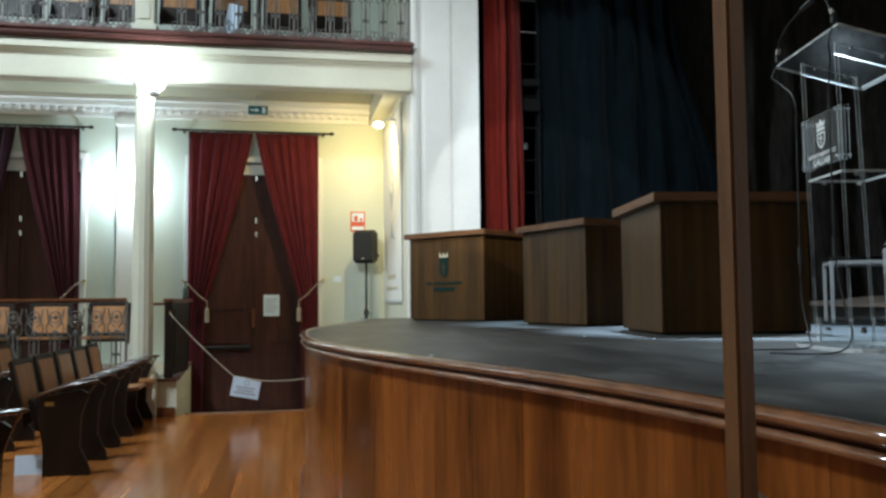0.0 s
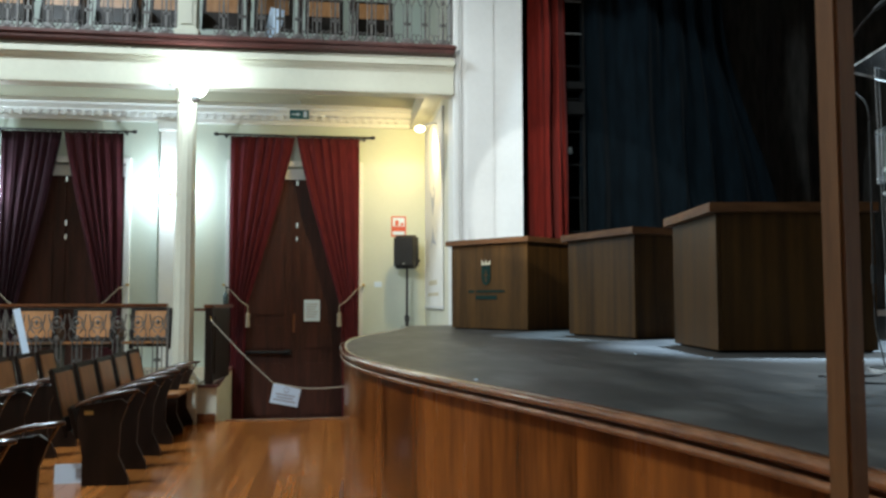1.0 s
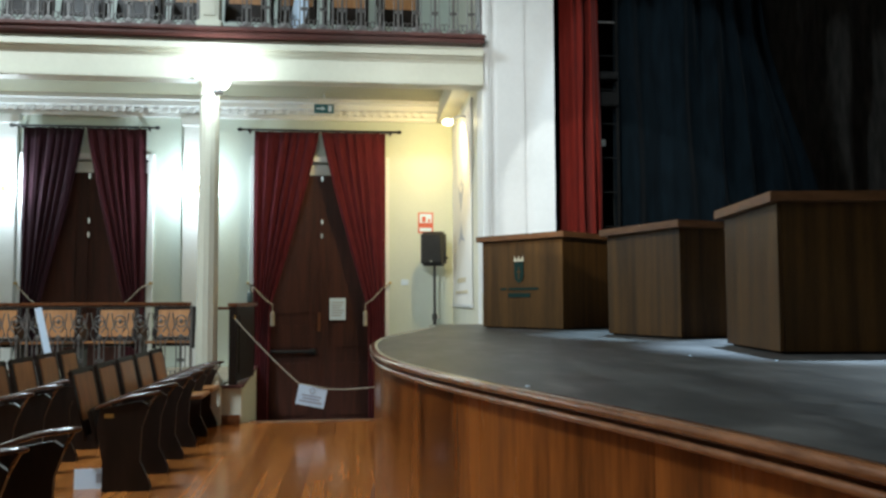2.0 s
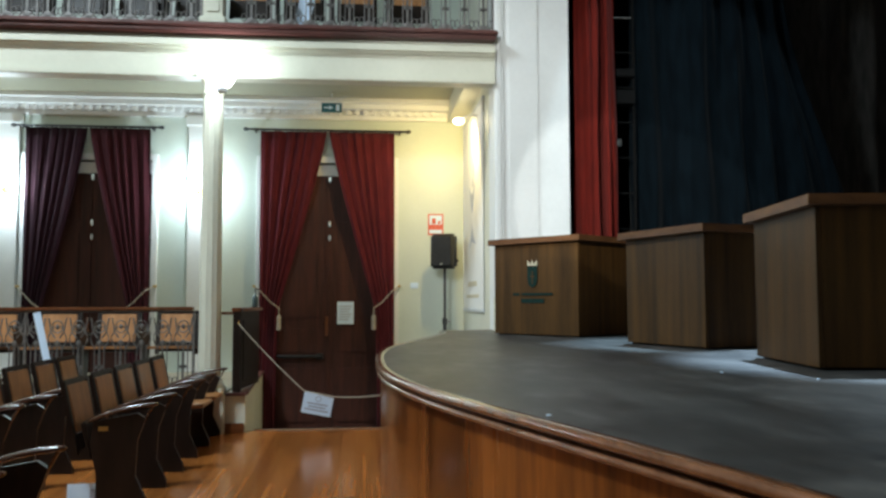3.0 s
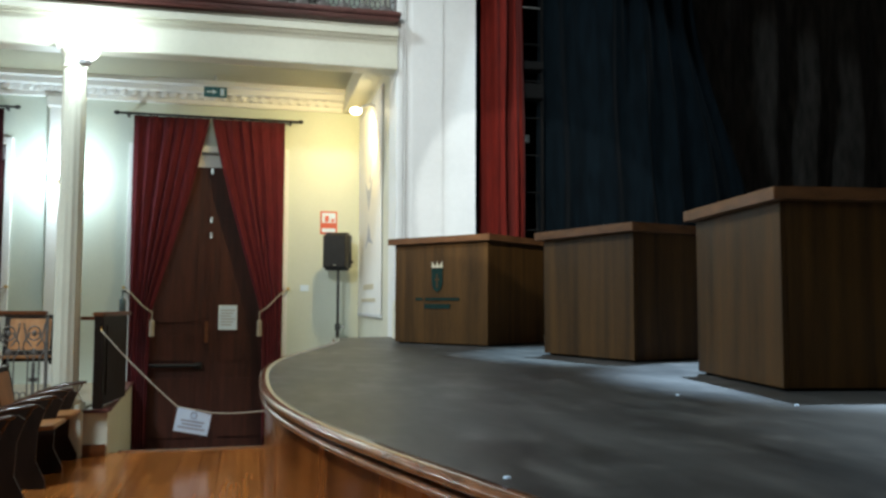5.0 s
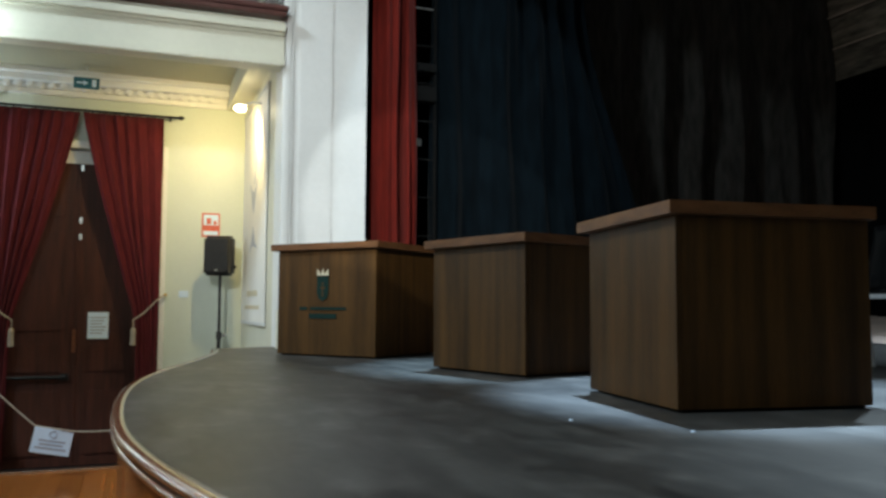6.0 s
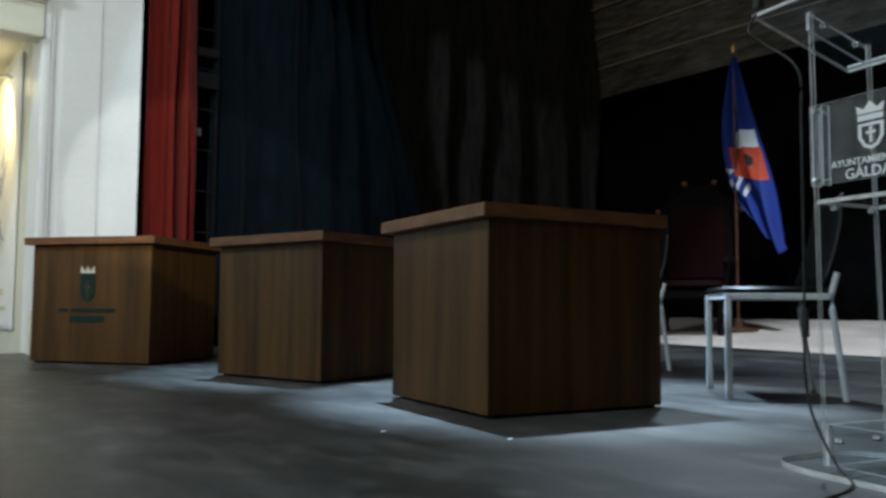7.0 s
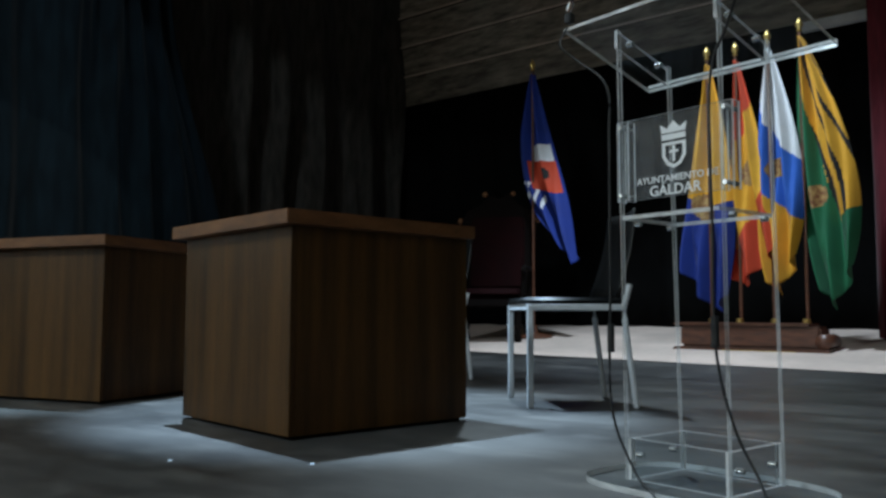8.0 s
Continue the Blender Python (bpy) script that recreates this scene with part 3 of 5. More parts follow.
# ---- desks on the stage ----
def desk(x, y, dx, dy, printed, w, h):
    """The corner (x, y) of the body nearest the hall's middle and the way (dx, dy) along its front."""
    a = math.atan2(dy, dx)
    ob = thing("panelled_desk", Matrix.Translation((x, y, 1.0)) @ Matrix.Rotation(a, 4, "Z"), "walnut veneer council desk" + (" with a dark printed crest on its front" if printed else " with a thick overhanging top"), "desk", "council desks")
    d = 0.82
    part("front_panel", B((0, w, -0.022, 0, 0.012, h - 0.05), bevel=0.002), M["desk"], ob)
    part("side_panel", B((0.0, 0.022, -d, -0.023, 0.012, h - 0.05), bevel=0.002), M["desk"], ob)
    part("side_panel", B((w - 0.022, w, -d, -0.023, 0.012, h - 0.05), bevel=0.002), M["desk"], ob)
    part("plinth", B((0.02, w - 0.02, -d + 0.02, -0.03, 0, 0.04)), M["black_paint"], ob)
    part("shelf", B((0.023, w - 0.023, -d + 0.1, -0.03, 0.3, 0.32)), M["desk"], ob)
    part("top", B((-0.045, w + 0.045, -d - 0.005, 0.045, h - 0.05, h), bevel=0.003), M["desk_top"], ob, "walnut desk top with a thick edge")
    if printed:
        cx = w * 0.5 + 0.02
        bm = bmesh.new()
        prof = [(-0.055, 0.1), (0.055, 0.1), (0.055, -0.02), (0.042, -0.065), (0, -0.09), (-0.042, -0.065), (-0.055, -0.02)]
        for z0 in (0.505,):
            f = bm.faces.new([bm.verts.new((cx + px, 0.003, z0 + pz)) for px, pz in prof])
            ext = bmesh.ops.extrude_face_region(bm, geom=[f])["geom"]
            bmesh.ops.translate(bm, vec=(0, 0.003, 0), verts=[v for v in ext if isinstance(v, bmesh.types.BMVert)])
        crest = part("crest_shield", bm, M["green_print"], ob, "dark green printed shield")
        bm = B((cx - 0.055, cx + 0.055, 0.003, 0.006, 0.61, 0.622))
        for k in (-0.036, 0.0, 0.036):
            v = [bm.verts.new((cx + k + o, 0.006, z)) for o, z in ((-0.018, 0.62), (0.018, 0.62), (k * 0.45, 0.662))]
            bm.faces.new(v)
        part("crest_crown", bm, M["pale_print"], ob, "pale printed crown")
        part("crest_charge", B((cx - 0.006, cx + 0.006, 0.0065, 0.0075, 0.45, 0.56), (cx - 0.024, cx - 0.0065, 0.0065, 0.0075, 0.51, 0.522), (cx + 0.0065, cx + 0.024, 0.0065, 0.0075, 0.51, 0.522)), M["desk"], crest)
        for x0, x1 in ((-0.22, 0.12), (0.15, 0.22)):
            part("printed_bar", B((cx + x0, cx + x1, 0.003, 0.006, 0.35, 0.372)), M["green_print"], ob)
        part("printed_bar", B((cx - 0.13, cx + 0.13, 0.003, 0.006, 0.285, 0.322)), M["green_print"], ob)
    return ob


desk(1.088, 4.15, 0.11, 0.79, False, 0.8, 0.772)
desk(1.225, 5.66, -0.235, 0.76, False, 0.82, 0.785)
desk(0.885, 7.4, -0.565, 0.7, True, 0.93, 0.855)


# ---- cloth ----
def cloth(bm, left, right, z0, z1, pleat, depth, nu=90, nv=24, phase=0.0, gather=None):
    """A hanging cloth from left(z) to right(z), with folds. Local x along, y out, z up."""
    rows = []
    for j in range(nv + 1):
        z = z0 + (z1 - z0) * j / nv
        l, r = left(z), right(z)
        row = []
        for i in range(nu + 1):
            u = i / nu
            x = l + (gather * u - (gather - (r - l)) * u ** 3 if gather else (r - l) * u)
            k = math.sin(2 * math.pi * pleat * u + phase + 0.6 * math.sin(2.1 * z + 7 * u) + 1.3 * math.sin(9.0 * u + phase))
            k2 = 0.3 * math.sin(2 * math.pi * pleat * 2.3 * u + 1.7 * phase + 0.8 * z)
            row.append(bm.verts.new((x, depth * (k + k2) * (0.75 + 0.25 * math.sin(1.3 * z + 9 * u)), z)))
        rows.append(row)
    for a, b in zip(rows, rows[1:]):
        for i in range(nu):
            bm.faces.new((a[i], a[i + 1], b[i + 1], b[i]))
    return bm


def thick(ob, t=0.006):
    s = ob.modifiers.new("thickness", "SOLIDIFY")
    s.thickness = t
    return ob


def smoothstep(t):
    t = max(0.0, min(1.0, t))
    return t * t * (3 - 2 * t)


# ---- doors and their curtains ----
def exit_door(xc, name, w):
    z0, z1 = -0.42, 3.14
    ob = tagged(thing(name, Matrix.Translation((xc, WALL_Y, 0)), "tall dark red-brown panelled double door, closed", "door"), kind="structure")
    for s in (-1, 1):
        a, b = (-w, -0.004) if s < 0 else (0.004, w)
        leaf = part("leaf", B((a, b, 0.05, 0.09, z0, 2.98), bevel=0.003), M["door_wood"], ob)
        for p0, p1 in ((-0.3, 0.42), (0.62, 0.94), (1.08, 2.2), (2.36, 2.88)):
            part("panel", B((a + 0.13, b - 0.13, 0.035, 0.052, p0, p1), bevel=0.012), M["door_wood"], leaf)
    part("fanlight", B((-w, w, 0.05, 0.08, 2.99, z1), bevel=0.004), M["white"], ob, "pale painted fanlight panel")
    part("centre_bead", B((-0.02, 0.02, 0.03, 0.05, z0, 2.98), bevel=0.004), M["door_wood"], ob)
    part("frame", B((-w - 0.085, -w - 0.005, -0.03, 0.1, -0.42, z1 + 0.1), (w + 0.005, w + 0.085, -0.03, 0.1, -0.42, z1 + 0.1), (-w - 0.005, w + 0.005, -0.03, 0.1, z1 + 0.02, z1 + 0.1), bevel=0.006), M["white"], ob, "white painted door frame")
    part("back_boards", B((-w - 0.005, w + 0.005, 0.1, 0.12, z0, z1)), M["dark_wood"], ob)
    part("push_bar", cyl(B((-0.79, -0.7, 0.0, 0.05, 0.53, 0.61), (-0.14, -0.05, 0.0, 0.05, 0.53, 0.61), bevel=0.006), (-0.76, 0.0, 0.57), (-0.08, 0.0, 0.57), 0.022), M["black_metal"], ob, "black panic push bar")
    part("handle_plate", B((-0.03, 0.012, 0.02, 0.035, 0.84, 1.1), bevel=0.004), M["mould_wood"], ob, "worn brown handle plate")
    for z in (2.11, 2.3, 2.9):
        part("bolt", B((0.008, 0.04, 0.015, 0.035, z, z + 0.075), bevel=0.004), M["chrome"], ob, "bright metal bolt")
    return ob


def door_curtain(xc, half, side, cloth_mat, tone):
    inner_top, inner_tie = 0.012, half - 0.25

    def inner(z):
        if z > 1.2:
            return inner_top + (inner_tie - inner_top) * (1 - (z - 1.2) / 2.37) ** 1.14
        return inner_tie + 0.03 * math.sin((1.2 - z) * 1.2)

    ob = thing("door_curtain", pose(xc, 11.68, 0), tone + " velvet door curtain tied back with a cord", "curtain", "door curtains")
    bm = bmesh.new()
    if side < 0:
        cloth(bm, lambda z: -half, lambda z: -inner(z), -0.4, 3.555, 6.3, 0.017, phase=0.7)
    else:
        cloth(bm, lambda z: inner(z), lambda z: half, -0.4, 3.555, 6.3, 0.017, phase=2.1)
    thick(part("drape", bm, cloth_mat, ob, "", True))
    s = side
    pts = [(s * (half + 0.07), 0.06, 1.5), (s * (half - 0.02), -0.06, 1.44), (s * (inner_tie + 0.08), -0.08, 1.28), (s * (inner_tie - 0.02), -0.07, 1.21), (s * (inner_tie - 0.02), -0.075, 1.12)]
    part("tie_cord", tube(bmesh.new(), pts, 0.009, 8), M["rope"], ob, "pale twisted tie cord")
    part("tassel", lathe(bmesh.new(), [(0.008, 0.92), (0.03, 0.93), (0.026, 1.04), (0.03, 1.09), (0.018, 1.12)], 12, (s * (inner_tie - 0.02), -0.075)), M["rope"], ob, "pale cord tassel")
    part("wall_hook", cyl(bmesh.new(), (s * (half + 0.07), 0.11, 1.5), (s * (half + 0.07), 0.03, 1.5), 0.018), M["brass"], ob)
    return ob


def curtain_rod(xc, half):
    ob = thing("curtain_rod", pose(xc, 11.67, 3.575), "dark iron curtain rod with finials on brackets", "curtain rod", "curtain rods")
    part("rod", cyl(bmesh.new(), (-half, 0, 0), (half, 0, 0), 0.014), M["black_metal"], ob)
    for s in (-1, 1):
        part("finial", ball(bmesh.new(), (s * half, 0, 0), 0.026, (1.4, 1, 1)), M["black_metal"], ob)
        part("bracket", B((s * (half - 0.12) - 0.01, s * (half - 0.12) + 0.01, 0, 0.125, -0.03, 0.02), bevel=0.003), M["black_metal"], ob)
    ring = finish(tube(bmesh.new(), [(0, 0.022 * math.cos(a), 0.022 * math.sin(a) - 0.008) for a in [k * math.pi / 4 for k in range(9)]], 0.003, 4), "ring", M["black_metal"])
    for i in range(26):
        piece("ring", ring, ob, pose(-half + 0.16 + (2 * half - 0.32) * i / 25, 0, 0))
    return ob


exit_door(-1.36, "door_1", 0.86)
exit_door(-4.44, "door_2", 0.78)
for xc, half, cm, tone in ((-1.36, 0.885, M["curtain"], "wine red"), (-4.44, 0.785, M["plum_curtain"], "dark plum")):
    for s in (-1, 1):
        door_curtain(xc, half, s, M["lit_plum"] if s > 0 and cm is M["plum_curtain"] else cm, tone)
    curtain_rod(xc, half + (0.19 if xc > -2 else 0.14))

notice = thing("door_notice", pose(-1.12, 11.845, 1.145), "white printed paper notice taped on the door", "notice")
part("sheet", B((-0.11, 0.11, -0.018, -0.014, -0.15, 0.15)), M["paper"], notice)
for i in range(6):
    part("text_bar", B((-0.085, 0.085 - 0.02 * (i % 3), -0.021, -0.0185, 0.08 - i * 0.035, 0.095 - i * 0.035)), M["ink"], notice)

# ---- stage cloths ----
red = thing("stage_curtain", pose(1.4, 9.36, 1.0), "red velvet house curtain drawn aside, in deep folds", "curtain")
thick(part("drape", cloth(bmesh.new(), lambda z: 0.0, lambda z: 0.47, 0.0, 5.6, 2.1, 0.1, 60, 10, 0.4), M["stage_red"], red, "", True))
leg = thing("masking_curtain", pose(2.15, 9.75, 1.0), "very dark navy stage masking curtain in soft folds", "curtain")
thick(part("drape", cloth(bmesh.new(), lambda z: 0.0, lambda z: 2.62 - 0.78 * smoothstep((z - 1.0) / 2.9) if z > 1.0 else 2.62 + 0.05 * (1.0 - z), 0.0, 6.5, 5.5, 0.09, 100, 24, 1.0, gather=2.62), M["navy_cloth"], leg, "", True))
leg = thing("masking_curtain", pose(3.6, 10.3, 1.0), "black stage masking curtain in deep uneven folds", "curtain")
thick(part("drape", cloth(bmesh.new(), lambda z: 0.0, lambda z: 4.6, 0.0, 6.5, 6.5, 0.15, 140, 16, 2.2), M["black_cloth"], leg, "", True))
leg = thing("backdrop_curtain", pose(8.35, 11.5, 1.2, 0, 0, -90), "black backdrop curtain at the rear of the stage", "curtain")
thick(part("drape", cloth(bmesh.new(), lambda z: 0.0, lambda z: 13.2, 0.0, 3.75, 24, 0.06, 240, 6, 0.2), M["back_cloth"], leg, "", True))
leg = thing("side_curtain", pose(7.4, 3.72, 1.2, 0, 0, -90), "dark red stage side curtain in folds", "curtain")
thick(part("drape", cloth(bmesh.new(), lambda z: 0.0, lambda z: 1.6, 0.0, 5.6, 6, 0.06, 80, 8, 0.6), M["curtain"], leg, "", True))

# ---- lamps of the hall ----
def globe_lamp(m):
    ob = thing("column_lamp", m, "bright round glass globe lamp on a short iron arm", "lamp", "column lamps")
    part("arm", tube(bmesh.new(), [(-0.14, 0.27, -0.17), (-0.1, 0.16, -0.19), (-0.04, 0.06, -0.19), (0, 0, -0.15)], 0.007, 8), M["cream"], ob)
    part("holder", lathe(bmesh.new(), [(0.03, -0.16), (0.05, -0.145), (0.055, -0.11), (0.04, -0.1)], 16), M["white_metal"], ob)
    g = part("globe", ball(bmesh.new(), (0, 0, 0), 0.12, seg=24), M["globe"], ob, "lit white glass globe", True)
    g.visible_shadow = False
    return ob


first = globe_lamp(pose(-2.27, 8.8, 3.49))
copy_thing(first, pose(-6.64, 8.9, 3.66))
for x in (-2.32, -6.6):
    copy_thing(first, pose(x - 0.04, 0.8, 3.66, 0, 0, 180))
setting("gallery_beam_south", B((gx0, gx1, 0.4, 0.64, 3.52, 4.1)), M["cream"], "cream painted gallery beam", "beam")
setting("gallery_floor_south", B((gx0, gx1, -2.25, 0.4, 3.99, 4.09)), M["soffit"], "painted soffit under the gallery, dimness put into its colour", "ceiling")
for x in (-6.7, -10.9):
    column("column", x, 0.6, 0.0, 3.5, 0.108)


def sconce(x):
    ob = thing("wall_sconce", pose(x, 11.73, 2.8), "lit glass wall sconce on a white pilaster", "lamp", "wall sconces")
    part("backplate", B((-0.05, 0.05, -0.02, 0.0, -0.1, 0.1), bevel=0.008), M["brass"], ob)
    part("arm", tube(bmesh.new(), [(0, -0.02, -0.03), (0, -0.12, -0.1), (0, -0.2, -0.06)], 0.01, 8), M["brass"], ob)
    s = part("shade", lathe(bmesh.new(), [(0.04, -0.06), (0.085, -0.01), (0.1, 0.06), (0.09, 0.12), (0.06, 0.14)], 20, (0, -0.23)), M["sconce"], ob, "lit white glass shade", True)
    s.visible_shadow = False
    return ob


sconce(-3.035)
sconce(-5.47)
spot = thing("corner_spot", pose(0.47, 10.3, 3.42), "lit warm lamp on a wall bracket in the corner", "lamp")
part("bracket", tube(bmesh.new(), [(0, 0, 0.08), (-0.1, 0, 0.09), (-0.19, 0, 0.05)], 0.012, 8), M["white_metal"], spot)
s = part("lamp_glass", ball(bmesh.new(), (-0.24, 0, 0.01), 0.05, (1.3, 1, 0.8), 20), M["warm_globe"], spot, "lit warm glass", True)
s.visible_shadow = False
# Body for the added fill lamp, out of view.
chand = thing("chandelier", pose(-5.5, 4.8, 8.4), "unseen round ceiling lamp, added over the stalls", "lamp")
part("rim", lathe(bmesh.new(), [(0.85, 0.1), (0.95, 0.3), (0.9, 0.8), (0.2, 0.8)], 32), M["brass"], chand)

# ---- exit sign, fire sign, switch, loudspeaker, banner ----
ob = thing("exit_sign", pose(-1.3, 11.3, 3.735), "white and green emergency exit sign hung from the soffit", "sign")
part("housing", B((-0.18, 0.18, -0.04, 0.03, 0.12, 0.19), bevel=0.01), M["white"], ob, "white plastic sign housing")
part("hanger", cyl(bmesh.new(), (0, 0, 0.18), (0, 0, 0.255), 0.012), M["white_metal"], ob)
part("panel", B((-0.13, 0.13, -0.012, 0.012, 0.0, 0.12), bevel=0.003), M["exit_panel"], ob, "green glowing sign panel")
part("pictogram_door", B((0.055, 0.1, -0.016, -0.0125, 0.02, 0.1)), M["paper"], ob)
bm = B((-0.1, -0.03, -0.016, -0.0125, 0.05, 0.068))
bm.faces.new([bm.verts.new((x, -0.016, z)) for x, z in ((-0.03, 0.03), (0.02, 0.059), (-0.03, 0.088))])
part("pictogram_arrow", bm, M["paper"], ob)

ob = thing("fire_sign", pose(0.09, WALL_Y - 0.002, 2.335), "red and white fire equipment sign on the wall", "sign")
part("plate", B((-0.105, 0.105, -0.006, 0, -0.145, 0.145), bevel=0.002), M["sign_red"], ob)
part("pictogram", B((-0.085, 0.085, -0.009, -0.0065, 0.0, 0.125)), M["paper"], ob)
part("pictogram", B((-0.05, 0.0, -0.012, -0.0095, 0.01, 0.085)), M["sign_red"], ob)
part("pictogram", B((0.03, 0.065, -0.012, -0.0095, 0.01, 0.05)), M["sign_red"], ob)
part("printed_bar", B((-0.085, 0.085, -0.009, -0.0065, -0.12, -0.07)), M["paper"], ob)
ob = thing("wall_switch", pose(-0.2, WALL_Y - 0.002, 1.51), "white plastic wall switch", "switch")
part("plate", B((-0.055, 0.055, -0.012, 0, -0.04, 0.04), bevel=0.005), M["paper"], ob)
part("rocker", B((-0.02, 0.02, -0.018, -0.0125, -0.02, 0.02), bevel=0.003), M["paper"], ob)

ob = thing("loudspeaker", pose(0.17, 11.36, 1.72, 0, 0, -28), "black plastic loudspeaker on a tripod stand", "loudspeaker")
bm = bmesh.new()
prof = [(-0.165, -0.11), (0.165, -0.11), (0.165, 0.02), (0.1, 0.15), (-0.1, 0.15), (-0.165, 0.02)]
lo = [bm.verts.new((x, y, 0)) for x, y in prof]
hi = [bm.verts.new((x, y, 0.45)) for x, y in prof]
bm.faces.new(lo)
bm.faces.new(hi)
for i in range(6):
    bm.faces.new((lo[i], lo[(i + 1) % 6], hi[(i + 1) % 6], hi[i]))
bmesh.ops.bevel(bm, geom=list(bm.edges), offset=0.03, segments=3, affect="EDGES")
part("cabinet", bm, M["black_plastic"], ob, "", True)
part("grille", B((-0.13, 0.13, -0.122, -0.108, 0.04, 0.41), bevel=0.006), M["black_metal"], ob, "black metal grille")
part("badge", B((-0.02, 0.02, -0.126, -0.1225, 0.05, 0.065)), M["chrome"], ob)
part("knob", cyl(bmesh.new(), (0.165, 0.0, 0.1), (0.185, 0.0, 0.1), 0.02), M["black_plastic"], ob)
ob = thing("speaker_stand", pose(0.17, 11.36, -0.42), "black tripod speaker stand on the landing", "stand")
part("pole", cyl(bmesh.new(), (0, 0, 0.5), (0, 0, 2.145), 0.017), M["black_metal"], ob)
part("tube", cyl(bmesh.new(), (0, 0, 0.12), (0, 0, 1.45), 0.024), M["black_metal"], ob)
part("collar", cyl(bmesh.new(), (0, 0, 1.42), (0, 0, 1.5), 0.034), M["black_plastic"], ob)
part("knob", cyl(bmesh.new(), (0.03, 0, 1.46), (0.075, 0, 1.46), 0.016), M["chrome"], ob)
for a in range(3):
    c, s = math.cos(a * 2.094 + 0.4), math.sin(a * 2.094 + 0.4)
    part("leg", cyl(bmesh.new(), (0.03 * c, 0.03 * s, 0.85), (0.42 * c if c < 0.5 else 0.24 * c, 0.42 * s, 0.01), 0.011), M["black_metal"], ob)
    part("brace", cyl(bmesh.new(), (0.025 * c, 0.025 * s, 0.3), (0.2 * c, 0.2 * s, 0.46), 0.007), M["black_metal"], ob)

ob = thing("wall_banner", pose(RET_X, 10.75, 1.2), "white fabric banner with grey line drawings on the wall", "banner")
part("fabric", B((-0.02, -0.012, -0.9, 0.9, 0, 2.4), bevel=0.003), M["banner"], ob)
part("lower_bar", B((-0.026, -0.008, -0.92, 0.92, -0.03, 0.012), bevel=0.005), M["white_metal"], ob)
part("upper_bar", B((-0.026, -0.002, -0.92, 0.92, 2.4, 2.43), bevel=0.005), M["white_metal"], ob)


def flat_shape(pts, x):
    bm = bmesh.new()
    f = bm.faces.new([bm.verts.new((x, y, z)) for y, z in pts])
    ext = bmesh.ops.extrude_face_region(bm, geom=[f])["geom"]
    bmesh.ops.translate(bm, vec=(-0.002, 0, 0), verts=[v for v in ext if isinstance(v, bmesh.types.BMVert)])
    return bm


part("drawing", flat_shape([(0.0, 1.18), (-0.3, 1.55), (-0.2, 1.5), (-0.05, 1.42), (0.05, 1.42), (0.2, 1.5), (0.3, 1.55)], -0.021), M["ink"], ob)
part("drawing", flat_shape([(-0.12, 1.5), (-0.2, 1.9), (-0.05, 1.6), (0.0, 1.5)], -0.021), M["ink"], ob)
part("drawing", flat_shape([(0.0, 1.05), (-0.14, 0.86), (-0.33, 0.78), (-0.05, 0.82), (0.02, 0.84), (0.3, 0.76), (0.12, 0.86)], -0.021), M["ink"], ob)
part("printed_bar", flat_shape([(-0.4, 0.28), (0.4, 0.28), (0.4, 0.34), (-0.4, 0.34)], -0.021), M["pale_print"], ob)
part("printed_bar", flat_shape([(-0.55, 0.14), (0.55, 0.14), (0.55, 0.18), (-0.55, 0.18)], -0.021), M["pale_print"], ob)


# ---- iron railings ----
def rail_module_mesh(h):
    """One ornamental panel of cast iron, 0.2 wide."""
    bm = bmesh.new()
    for x in (-0.045, 0.045):
        cyl(bm, (x, 0, 0.02), (x, 0, h * 0.55), 0.006, seg=6)
    tube(bm, [(0.052 * math.cos(a), 0, h * 0.82 + 0.06 * math.sin(a)) for a in [k * math.pi / 6 for k in range(13)]], 0.007, 5)
    for s in (-1, 1):
        tube(bm, [(s * (0.045 + 0.04 * math.sin(k * 0.5)), 0, h * 0.55 + k * h * 0.04) for k in range(8)], 0.007, 5)
        tube(bm, [(s * 0.045, 0, h * 0.55), (s * 0.02, 0, h * 0.64), (0, 0, h * 0.5)], 0.006, 5)
        tube(bm, [(s * (0.075 - 0.025 * math.cos(a)), 0, h * 0.14 + 0.04 * math.sin(a)) for a in [k * math.pi / 4 for k in range(9)]], 0.006, 5)
    box(bm, -0.035, 0.035, -0.006, 0.006, h * 0.3, h * 0.34)
    box(bm, -0.012, 0.012, -0.006, 0.006, h * 0.1, h * 0.5)
    ball(bm, (0, 0, h * 0.82), 0.02, (1, 0.5, 1.3), 8)
    ball(bm, (0, 0, h * 0.62), 0.022, (1, 0.4, 1.4), 8)
    ball(bm, (0, 0, h * 0.1), 0.045, (1, 0.2, 0.75), 10)
    for s in (-1, 1):
        ball(bm, (s * 0.05, 0, h * 0.07), 0.03, (1, 0.3, 0.8), 8)
        tube(bm, [(s * 0.085, 0, h * 0.93), (s * 0.06, 0, h * 0.75), (s * 0.02, 0, h * 0.68)], 0.008, 5)
    return finish(bm, "iron_panel", M["iron"])


